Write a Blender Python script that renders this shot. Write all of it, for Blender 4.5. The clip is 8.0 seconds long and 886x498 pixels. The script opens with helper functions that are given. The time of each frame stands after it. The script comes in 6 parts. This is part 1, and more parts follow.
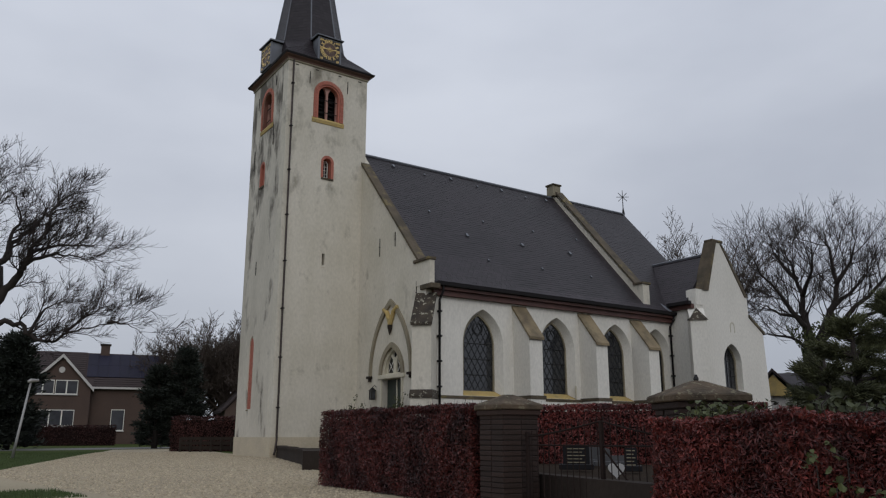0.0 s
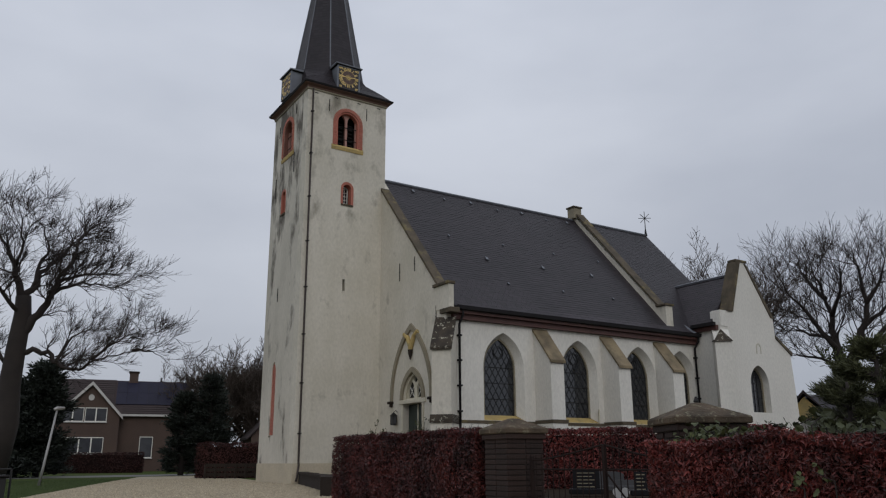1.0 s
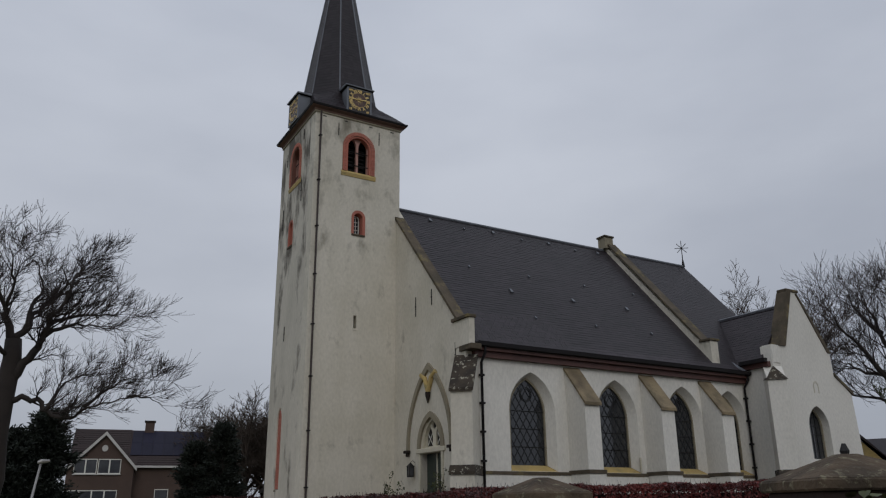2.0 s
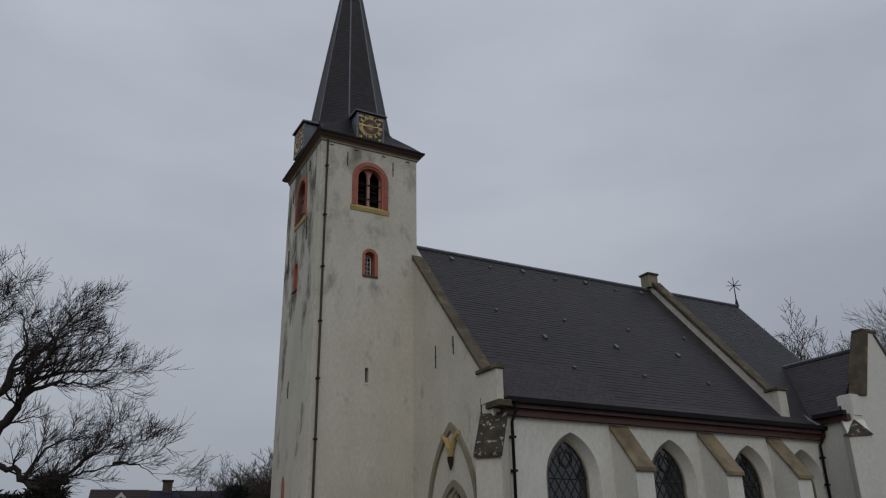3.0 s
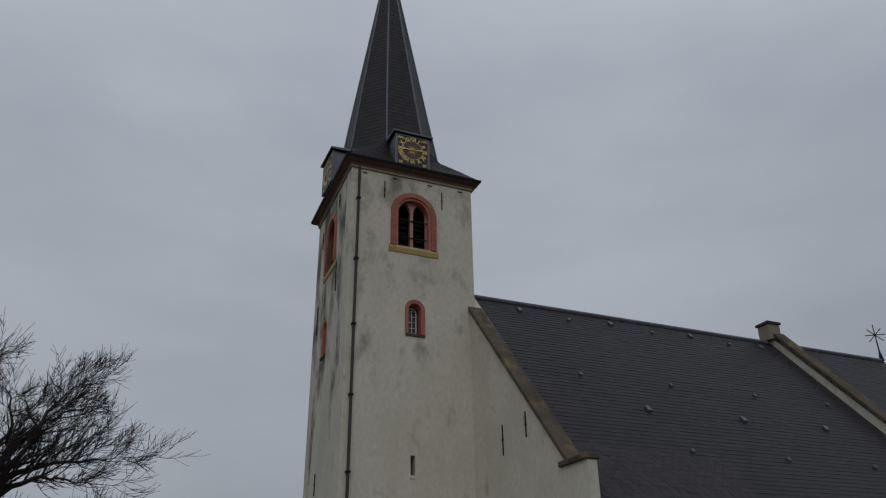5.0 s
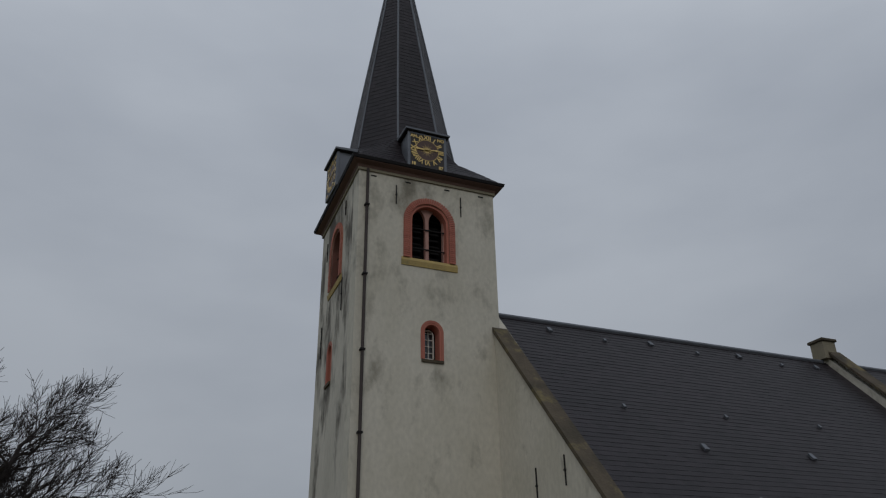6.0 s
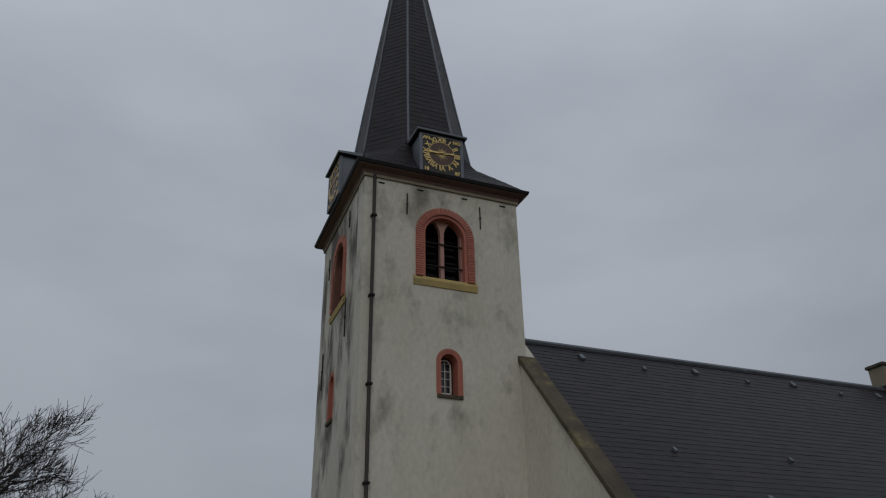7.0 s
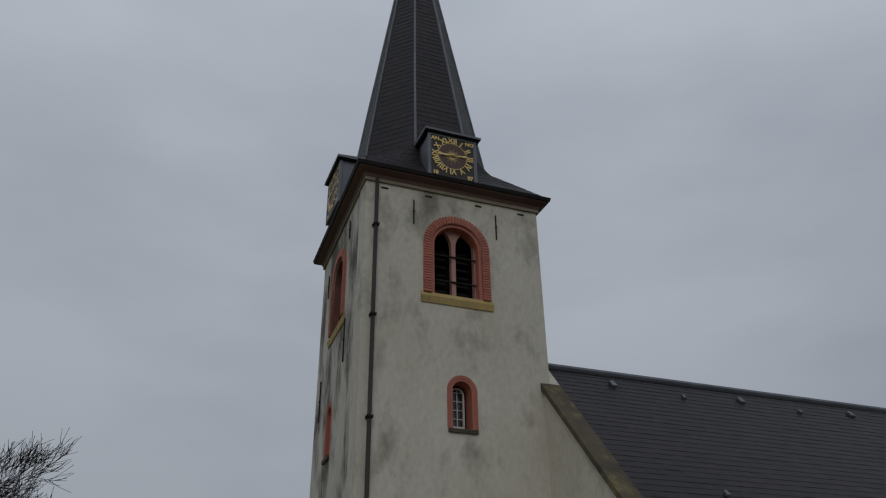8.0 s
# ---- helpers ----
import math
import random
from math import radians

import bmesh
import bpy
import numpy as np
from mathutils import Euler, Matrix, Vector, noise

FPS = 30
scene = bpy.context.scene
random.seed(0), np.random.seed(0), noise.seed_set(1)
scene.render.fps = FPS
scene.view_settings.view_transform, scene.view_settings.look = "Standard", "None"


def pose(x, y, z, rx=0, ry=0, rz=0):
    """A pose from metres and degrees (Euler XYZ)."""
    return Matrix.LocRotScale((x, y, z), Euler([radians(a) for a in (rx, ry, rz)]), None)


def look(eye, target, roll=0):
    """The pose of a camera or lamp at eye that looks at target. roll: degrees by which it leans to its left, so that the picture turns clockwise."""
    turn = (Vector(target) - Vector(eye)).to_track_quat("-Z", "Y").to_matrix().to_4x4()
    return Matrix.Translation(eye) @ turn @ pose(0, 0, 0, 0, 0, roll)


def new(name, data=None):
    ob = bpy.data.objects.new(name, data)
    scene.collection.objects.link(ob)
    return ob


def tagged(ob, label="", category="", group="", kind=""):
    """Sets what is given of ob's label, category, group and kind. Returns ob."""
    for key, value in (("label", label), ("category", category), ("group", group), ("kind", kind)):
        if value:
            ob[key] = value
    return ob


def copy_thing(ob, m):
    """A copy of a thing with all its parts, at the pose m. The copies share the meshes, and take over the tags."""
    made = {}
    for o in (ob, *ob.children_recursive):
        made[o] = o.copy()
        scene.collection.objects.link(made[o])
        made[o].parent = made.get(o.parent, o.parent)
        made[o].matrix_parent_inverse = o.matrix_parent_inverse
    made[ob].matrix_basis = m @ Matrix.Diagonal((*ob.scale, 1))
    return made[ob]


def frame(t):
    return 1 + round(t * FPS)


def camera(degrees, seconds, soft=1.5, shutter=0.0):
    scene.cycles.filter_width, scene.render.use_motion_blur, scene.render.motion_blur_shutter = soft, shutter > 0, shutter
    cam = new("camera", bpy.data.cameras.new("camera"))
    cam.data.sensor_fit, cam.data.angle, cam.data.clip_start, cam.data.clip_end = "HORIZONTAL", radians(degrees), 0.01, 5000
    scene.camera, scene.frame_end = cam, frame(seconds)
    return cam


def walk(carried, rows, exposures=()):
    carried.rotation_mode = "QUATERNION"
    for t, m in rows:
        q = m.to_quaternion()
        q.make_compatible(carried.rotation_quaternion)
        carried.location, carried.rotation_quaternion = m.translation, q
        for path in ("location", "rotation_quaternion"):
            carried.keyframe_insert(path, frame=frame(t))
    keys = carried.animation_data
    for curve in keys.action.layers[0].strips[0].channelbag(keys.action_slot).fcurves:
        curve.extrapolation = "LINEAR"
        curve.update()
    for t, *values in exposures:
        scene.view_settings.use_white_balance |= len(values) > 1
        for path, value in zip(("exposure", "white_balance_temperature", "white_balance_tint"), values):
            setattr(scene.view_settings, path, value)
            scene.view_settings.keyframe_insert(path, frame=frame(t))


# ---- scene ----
cam = camera(58.80, 8.0, soft=1.2)
# seconds, eye, heading east of north, pitch, roll
PATH = [
    (0, -15.052, -34.469, 0.999, 35.26, 13.30, -0.03),
    (0.5, -14.920, -34.582, 0.995, 34.21, 14.13, -0.16),
    (1, -14.795, -34.715, 0.985, 33.26, 15.06, -0.34),
    (1.5, -13.925, -33.723, 0.995, 32.27, 16.66, -0.50),
    (3, -10.125, -28.627, 2.426, 28.81, 21.81, -1.01),
    (3.5, -9.207, -27.218, 2.884, 27.31, 23.52, -0.98),
    (4, -8.225, -25.708, 3.432, 25.69, 24.90, -0.82),
    (4.5, -7.335, -24.126, 4.006, 24.34, 25.92, -0.83),
    (6, -5.992, -19.949, 6.428, 23.03, 26.65, -0.99),
    (6.5, -5.645, -18.626, 7.271, 22.89, 26.94, -1.10),
    (7, -5.272, -17.438, 7.972, 22.58, 27.32, -1.00),
    (7.5, -4.827, -16.415, 8.442, 22.05, 28.10, -0.85),
    (8, -4.334, -15.344, 8.873, 21.44, 29.05, -0.78),
]


def aimed(x, y, z, heading, pitch, roll):
    h, p = radians(heading), radians(pitch)
    ahead = Vector((math.sin(h) * math.cos(p), math.cos(h) * math.cos(p), math.sin(p)))
    return look(Vector((x, y, z)), Vector((x, y, z)) + ahead, roll)


EXPOSURE = [(0.0, 0.0, 6500, 9), (1.5, -0.14, 6480, 9), (3.0, -0.46, 6450, 8), (4.0, -0.63, 6430, 7), (8.0, -0.70, 6430, 6)]
walk(cam, [(r[0], aimed(*r[1:])) for r in PATH], EXPOSURE)

# ---- light ----
world = bpy.data.worlds.new("overcast")
scene.world = world
world.use_nodes = True
wn, wl = world.node_tree.nodes, world.node_tree.links
wn.clear()
w_out = wn.new("ShaderNodeOutputWorld")
w_bg = wn.new("ShaderNodeBackground")
w_sky = wn.new("ShaderNodeTexSky")
w_sky.sky_type, w_sky.sun_disc = "NISHITA", False
w_sky.sun_elevation, w_sky.sun_rotation = radians(24), radians(205)
w_geo = wn.new("ShaderNodeTexCoord")
w_map = wn.new("ShaderNodeMapping")
w_map.inputs["Scale"].default_value = (1.0, 1.0, 2.6)
w_noise = wn.new("ShaderNodeTexNoise")
w_noise.inputs["Scale"].default_value = 1.7
w_noise.inputs["Detail"].default_value = 5.0
w_noise.inputs["Roughness"].default_value = 0.48
w_ramp = wn.new("ShaderNodeValToRGB")
w_ramp.color_ramp.elements[0].position, w_ramp.color_ramp.elements[0].color = 0.33, (0.515, 0.55, 0.64, 1)
w_ramp.color_ramp.elements[1].position, w_ramp.color_ramp.elements[1].color = 0.66, (0.675, 0.71, 0.80, 1)
w_scale = wn.new("ShaderNodeVectorMath")
w_scale.operation = "SCALE"
w_scale.inputs["Scale"].default_value = 0.05
w_mix = wn.new("ShaderNodeMix")
w_mix.data_type = "RGBA"
w_mix.inputs[0].default_value = 0.93
wl.new(w_geo.outputs["Generated"], w_map.inputs["Vector"])
wl.new(w_map.outputs["Vector"], w_noise.inputs["Vector"])
wl.new(w_noise.outputs["Fac"], w_ramp.inputs["Fac"])
wl.new(w_sky.outputs["Color"], w_scale.inputs[0])
wl.new(w_scale.outputs["Vector"], w_mix.inputs[6])
wl.new(w_ramp.outputs["Color"], w_mix.inputs[7])
# an overcast sky is darker towards the horizon
w_sep = wn.new("ShaderNodeSeparateXYZ")
w_dim = wn.new("ShaderNodeMapRange")
w_dim.inputs["From Min"].default_value, w_dim.inputs["From Max"].default_value = 0.02, 0.75
w_dim.inputs["To Min"].default_value, w_dim.inputs["To Max"].default_value = 0.73, 1.21
w_mul = wn.new("ShaderNodeVectorMath")
w_mul.operation = "SCALE"
wl.new(w_geo.outputs["Generated"], w_sep.inputs[0])
wl.new(w_sep.outputs["Z"], w_dim.inputs["Value"])
wl.new(w_mix.outputs[2], w_mul.inputs[0])
wl.new(w_dim.outputs["Result"], w_mul.inputs["Scale"])
wl.new(w_mul.outputs["Vector"], w_bg.inputs["Color"])
wl.new(w_bg.outputs["Background"], w_out.inputs["Surface"])
sun = new("sun", bpy.data.lights.new("sun", "SUN"))
sun.data.energy, sun.data.angle, sun.data.color = 0.45, radians(30), (1.0, 0.95, 0.88)
sun.matrix_world = look((-20, -45, 30), (0, 0, 0))

# ---- materials ----


def material(name, base, dark=None, rough=0.8, metal=0.0, grain=30.0, stain=0.6, amount=0.5, bump=0.2, third=None, third_scale=0.25, third_cut=(0.55, 0.7), random_vary=0.0, stretch=(1, 1, 1), bump_scale=1.0, spec=0.5, weather=None):
    """A surface with grain, larger stains and, where given, patches of a third colour."""
    m = bpy.data.materials.new(name)
    m.use_nodes = True
    nt = m.node_tree
    n, l = nt.nodes, nt.links
    b = n["Principled BSDF"]
    b.inputs["Roughness"].default_value, b.inputs["Metallic"].default_value = rough, metal
    b.inputs["Specular IOR Level"].default_value = spec
    dark = dark or tuple(c * 0.6 for c in base)
    co = n.new("ShaderNodeTexCoord")
    mp = n.new("ShaderNodeMapping")
    mp.inputs["Scale"].default_value = stretch
    l.new(co.outputs["Object"], mp.inputs["Vector"])
    big, fine = n.new("ShaderNodeTexNoise"), n.new("ShaderNodeTexNoise")
    for node, sc, det in ((big, stain, 6), (fine, grain, 3)):
        node.inputs["Scale"].default_value, node.inputs["Detail"].default_value = sc, det
        l.new(mp.outputs["Vector"], node.inputs["Vector"])
    ramp = n.new("ShaderNodeValToRGB")
    ramp.color_ramp.elements[0].position, ramp.color_ramp.elements[1].position = 0.38, 0.68
    l.new(big.outputs["Fac"], ramp.inputs["Fac"])
    mul = n.new("ShaderNodeMath")
    mul.operation = "MULTIPLY"
    mul.inputs[1].default_value = amount
    l.new(ramp.outputs["Color"], mul.inputs[0])
    mix = n.new("ShaderNodeMix")
    mix.data_type = "RGBA"
    mix.inputs[6].default_value, mix.inputs[7].default_value = (*base, 1), (*dark, 1)
    l.new(mul.outputs[0], mix.inputs[0])
    colour = mix.outputs[2]
    if third:
        t_noise = n.new("ShaderNodeTexNoise")
        t_noise.inputs["Scale"].default_value, t_noise.inputs["Detail"].default_value = third_scale, 8
        t_noise.inputs["Roughness"].default_value = 0.62
        l.new(mp.outputs["Vector"], t_noise.inputs["Vector"])
        t_fac = t_noise.outputs["Fac"]
        if weather:
            # rain-washed dirt grows towards the top of the wall
            z0, z1, add = weather
            sep = n.new("ShaderNodeSeparateXYZ")
            l.new(co.outputs["Object"], sep.inputs[0])
            high = n.new("ShaderNodeMapRange")
            high.inputs["From Min"].default_value, high.inputs["From Max"].default_value = z0, z1
            high.inputs["To Max"].default_value = add
            l.new(sep.outputs["Z"], high.inputs["Value"])
            plus = n.new("ShaderNodeMath")
            l.new(t_fac, plus.inputs[0])
            l.new(high.outputs["Result"], plus.inputs[1])
            t_fac = plus.outputs[0]
        t_ramp = n.new("ShaderNodeValToRGB")
        t_ramp.color_ramp.elements[0].position, t_ramp.color_ramp.elements[1].position = third_cut
        l.new(t_fac, t_ramp.inputs["Fac"])
        mix3 = n.new("ShaderNodeMix")
        mix3.data_type = "RGBA"
        mix3.inputs[7].default_value = (*third, 1)
        l.new(colour, mix3.inputs[6])
        l.new(t_ramp.outputs["Color"], mix3.inputs[0])
        colour = mix3.outputs[2]
    hsv = n.new("ShaderNodeHueSaturation")
    l.new(colour, hsv.inputs["Color"])
    val = n.new("ShaderNodeMapRange")
    val.inputs["To Min"].default_value, val.inputs["To Max"].default_value = 0.82, 1.18
    l.new(fine.outputs["Fac"], val.inputs["Value"])
    value = val.outputs["Result"]
    if random_vary:
        for source, node_name, out in (("obj", "ShaderNodeObjectInfo", "Random"), ("isl", "ShaderNodeNewGeometry", "Random Per Island")):
            nd = n.new(node_name)
            r = n.new("ShaderNodeMapRange")
            r.inputs["To Min"].default_value, r.inputs["To Max"].default_value = 1 - random_vary, 1 + random_vary
            l.new(nd.outputs[out], r.inputs["Value"])
            mm = n.new("ShaderNodeMath")
            mm.operation = "MULTIPLY"
            l.new(value, mm.inputs[0])
            l.new(r.outputs["Result"], mm.inputs[1])
            value = mm.outputs[0]
    l.new(value, hsv.inputs["Value"])
    l.new(hsv.outputs["Color"], b.inputs["Base Color"])
    if bump:
        bp = n.new("ShaderNodeBump")
        bp.inputs["Strength"].default_value, bp.inputs["Distance"].default_value = bump, 0.02 * bump_scale
        l.new(fine.outputs["Fac"], bp.inputs["Height"])
        l.new(bp.outputs["Normal"], b.inputs["Normal"])
    return m


PLASTER = material("limewashed_plaster", (0.62, 0.58, 0.495), (0.51, 0.475, 0.385), 0.9, grain=9, stain=0.9, amount=0.6, bump=0.25, third=(0.23, 0.21, 0.165), third_scale=1.1, third_cut=(0.585, 0.80), stretch=(1, 1, 0.6), weather=(9.0, 19.0, 0.10))
PLASTER_WEST = material("weathered_plaster", (0.60, 0.56, 0.48), (0.46, 0.43, 0.36), 0.9, grain=9, stain=0.7, amount=0.6, bump=0.25, third=(0.12, 0.105, 0.085), third_scale=1.1, third_cut=(0.575, 0.72), stretch=(1, 1, 0.40), weather=(9.5, 16.5, 0.16))
# darker, browner brick red for the west bell opening's reveal
RED_DARK = material("dark_red_brick", (0.20, 0.085, 0.065), (0.11, 0.05, 0.04), 0.9, grain=30, stain=2.0, bump=0.3)
HOOD_STONE = material("grey_hood_stone", (0.27, 0.235, 0.165), (0.17, 0.15, 0.11), 0.9, grain=20, stain=2.0, bump=0.3)
CAP_BROWN = material("brown_stained_stone", (0.27, 0.21, 0.125), (0.11, 0.085, 0.055), 0.9, grain=18, stain=1.1, amount=0.9, bump=0.4, third=(0.12, 0.10, 0.06), third_scale=1.6)
PLASTER_CLEAN = material("white_plaster", (0.72, 0.695, 0.63), (0.58, 0.555, 0.495), 0.88, grain=12, stain=0.5, amount=0.45, bump=0.2, third=(0.44, 0.43, 0.38), third_scale=0.8, third_cut=(0.64, 0.86), stretch=(1, 1, 0.5))
PLINTH = material("cream_render", (0.53, 0.46, 0.34), (0.40, 0.35, 0.27), 0.9, grain=14, stain=1.2, bump=0.3)
SLATE = material("purple_grey_slate", (0.026, 0.0195, 0.0235), (0.015, 0.0115, 0.0140), 0.55, grain=18, stain=0.35, amount=0.6, bump=0.3, random_vary=0.25, spec=0.36)
LEAD = material("lead_sheet", (0.16, 0.17, 0.19), (0.09, 0.095, 0.11), 0.5, metal=0.35, grain=6, stain=1.5, bump=0.15)
GUTTER = material("dark_painted_gutter", (0.014, 0.012, 0.013), None, 0.7, grain=8, stain=1.0, bump=0.05, spec=0.25)
REDWOOD = material("red_brown_fascia", (0.095, 0.040, 0.032), (0.05, 0.022, 0.02), 0.6, grain=14, stain=1.0, bump=0.1)
PIPE = material("brown_grey_downpipe", (0.050, 0.038, 0.034), (0.03, 0.024, 0.022), 0.7, grain=8, stain=1.0, bump=0.05, spec=0.3)
SOFFIT = material("brown_eaves_board", (0.15, 0.085, 0.065), (0.09, 0.05, 0.04), 0.8, grain=14, stain=1.0, bump=0.1)
IRON = material("black_iron", (0.012, 0.011, 0.011), None, 0.75, metal=0.0, grain=30, stain=3, bump=0.1)
RED_BRICK = material("painted_red_brick", (0.47, 0.165, 0.115), (0.36, 0.12, 0.09), 0.85, grain=40, stain=2.0, bump=0.3, random_vary=0.10)
RED_MORTAR = material("pale_red_mortar", (0.50, 0.30, 0.24), None, 0.95, grain=40, stain=2.0, bump=0.3)
PINK_STONE = material("pink_tracery_stone", (0.44, 0.25, 0.21), (0.33, 0.18, 0.15), 0.9, grain=20, stain=2, bump=0.2)
SANDSTONE = material("yellow_sandstone", (0.50, 0.36, 0.13), (0.34, 0.26, 0.12), 0.9, grain=18, stain=1.4, amount=0.8, bump=0.3, third=(0.20, 0.19, 0.10), third_scale=2.0)
SAND_PALE = material("pale_sandstone_tracery", (0.58, 0.54, 0.43), (0.44, 0.40, 0.30), 0.9, grain=20, stain=2.0, bump=0.2)
COPING = material("mossy_coping", (0.105, 0.082, 0.055), (0.05, 0.042, 0.028), 0.95, grain=16, stain=1.6, amount=0.9, bump=0.5, third=(0.20, 0.16, 0.07), third_scale=1.4)
LICHEN = material("lichen_stone_cap", (0.055, 0.042, 0.029), (0.026, 0.021, 0.017), 0.95, grain=18, stain=2.0, amount=0.9, bump=0.5, third=(0.34, 0.32, 0.25), third_scale=6.0, third_cut=(0.585, 0.615))
# near-black that paints the shade inside openings
BLACK = material("interior_shade_black", (0.008, 0.007, 0.007), None, 0.9, bump=0)
GLASS = material("leaded_window_glass", (0.020, 0.022, 0.026), (0.012, 0.013, 0.016), 0.08, grain=3, stain=1.5, bump=0.12, bump_scale=0.6, spec=0.7)
LEADING = material("window_leading", (0.014, 0.014, 0.015), None, 0.55, grain=20, stain=2, bump=0.1)
WHITE_PAINT = material("white_painted_wood", (0.74, 0.72, 0.66), (0.6, 0.58, 0.52), 0.5, grain=12, stain=2, bump=0.05)
GOLD = material("gilded_metal", (0.72, 0.52, 0.20), (0.55, 0.38, 0.14), 0.35, metal=0.55, grain=20, stain=3, bump=0.05)
DIAL = material("dark_clock_dial", (0.030, 0.022, 0.018), (0.018, 0.014, 0.012), 0.5, grain=12, stain=2, bump=0.05)
DIAL_RED = material("brown_dial_centre", (0.085, 0.045, 0.032), None, 0.5, grain=12, stain=2, bump=0.05)
GREEN_DOOR = material("dark_green_door", (0.018, 0.030, 0.024), None, 0.45, grain=14, stain=2, bump=0.1)
DARK_STONE = material("dark_wet_stone", (0.036, 0.027, 0.022), (0.02, 0.016, 0.014), 0.95, grain=14, stain=1.2, bump=0.6, spec=0.2)
PIER_BRICK = material("dark_brown_brick", (0.030, 0.015, 0.011), (0.016, 0.009, 0.007), 0.9, grain=30, stain=2, bump=0.4, random_vary=0.22)
PIER_MORTAR = material("grey_mortar", (0.026, 0.018, 0.015), None, 0.95, grain=30, stain=2, bump=0.3)
CAP_STONE = material("weathered_cap_stone", (0.115, 0.085, 0.058), (0.045, 0.036, 0.027), 0.95, grain=22, stain=3.5, amount=0.9, bump=0.9, third=(0.20, 0.18, 0.12), third_scale=14, third_cut=(0.56, 0.66), spec=0.2)
GRAVEL = material("beige_gravel", (0.33, 0.275, 0.185), (0.22, 0.18, 0.125), 0.95, grain=16, stain=0.35, bump=0.9, bump_scale=1.6, third=(0.28, 0.25, 0.16), third_scale=0.2, third_cut=(0.56, 0.78))
PEBBLE = material("beige_pebble", (0.46, 0.39, 0.275), (0.30, 0.25, 0.175), 0.9, grain=20, stain=3, bump=0.2, random_vary=0.3)
GRASS = material("short_lawn", (0.048, 0.066, 0.014), (0.032, 0.043, 0.011), 1.0, grain=25, stain=0.5, bump=0.8, bump_scale=1.5, spec=0.1)
GRASS_BLADE = material("grass_blade", (0.060, 0.095, 0.026), (0.04, 0.06, 0.02), 0.8, grain=10, stain=2, bump=0, random_vary=0.25)
# solid hedge core; shade between the leaves is put into its near-black brown
HEDGE_CORE = material("hedge_twig_shade", (0.018, 0.010, 0.009), (0.01, 0.006, 0.006), 1.0, grain=14, stain=2.0, bump=0.5, spec=0.1)
SOIL = material("dark_soil", (0.030, 0.022, 0.016), (0.018, 0.014, 0.011), 1.0, grain=14, stain=0.8, bump=0.8, bump_scale=2, spec=0.05)
ROAD = material("grey_road", (0.13, 0.125, 0.12), (0.10, 0.095, 0.09), 0.9, grain=30, stain=0.5, bump=0.4)
BARK = material("dark_bark", (0.030, 0.023, 0.020), (0.016, 0.013, 0.012), 0.95, grain=18, stain=2, bump=0.6)
TWIG = material("brown_twig", (0.030, 0.022, 0.020), (0.02, 0.015, 0.014), 0.95, grain=10, stain=1.5, bump=0)
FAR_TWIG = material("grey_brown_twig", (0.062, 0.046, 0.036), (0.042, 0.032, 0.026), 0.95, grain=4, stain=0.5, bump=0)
BEECH = material("copper_beech_leaf", (0.185, 0.036, 0.029), (0.055, 0.014, 0.013), 0.45, grain=6, stain=1.6, amount=1.0, bump=0, random_vary=0.7, spec=0.4)
# darker copy of the beech leaf; far hedges' shade is put into the colour
BEECH_SHADED = material("shaded_hedge_leaf", (0.055, 0.020, 0.017), (0.025, 0.011, 0.010), 0.7, grain=3, stain=0.8, amount=0.8, bump=0, random_vary=0.4, spec=0.2)
IVY = material("green_ivy_leaf", (0.060, 0.070, 0.024), (0.025, 0.031, 0.012), 0.6, grain=6, stain=2, bump=0, random_vary=0.35, spec=0.3)
CONIFER = material("dark_conifer_spray", (0.012, 0.017, 0.011), (0.007, 0.010, 0.007), 0.8, grain=5, stain=1, bump=0, random_vary=0.35)
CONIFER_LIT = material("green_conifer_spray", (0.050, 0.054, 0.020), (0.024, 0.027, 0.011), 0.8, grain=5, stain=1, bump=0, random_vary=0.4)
HOUSE_BRICK = material("brown_house_brick", (0.085, 0.055, 0.043), (0.062, 0.041, 0.033), 0.9, grain=12, stain=0.6, bump=0.3)
HOUSE_ROOF = material("dark_roof_tile", (0.040, 0.027, 0.026), (0.028, 0.02, 0.019), 0.85, grain=10, stain=0.8, bump=0.3, random_vary=0.12)
SOLAR = material("blue_solar_panel", (0.016, 0.015, 0.032), None, 0.45, spec=0.2, grain=4, stain=0.6, bump=0.02, random_vary=0.08)
PALE_TRIM = material("pale_trim", (0.52, 0.50, 0.47), (0.40, 0.38, 0.36), 0.6, grain=10, stain=1, bump=0.05)
GALVANISED = material("galvanised_steel", (0.33, 0.32, 0.31), (0.22, 0.22, 0.22), 0.5, metal=0.5, grain=10, stain=1.4, bump=0.05)
CURTAIN = material("grey_window_pane", (0.06, 0.062, 0.07), (0.03, 0.03, 0.035), 0.12, grain=3, stain=1.0, bump=0.03)
RUST = material("rusty_dark_iron", (0.022, 0.013, 0.011), (0.012, 0.009, 0.009), 0.9, grain=30, stain=3, bump=0.2, spec=0.2)
BLACK_GRANITE = material("black_granite", (0.008, 0.008, 0.010), None, 0.45, grain=20, stain=2, bump=0.05, spec=0.2)
GRAVESTONE = material("grey_gravestone", (0.055, 0.055, 0.058), (0.03, 0.03, 0.032), 0.7, grain=16, stain=1.6, bump=0.2)
PALE_STONE = material("pale_marble", (0.55, 0.54, 0.52), (0.38, 0.37, 0.36), 0.7, grain=12, stain=1.2, bump=0.2)

# ---- mesh helpers ----


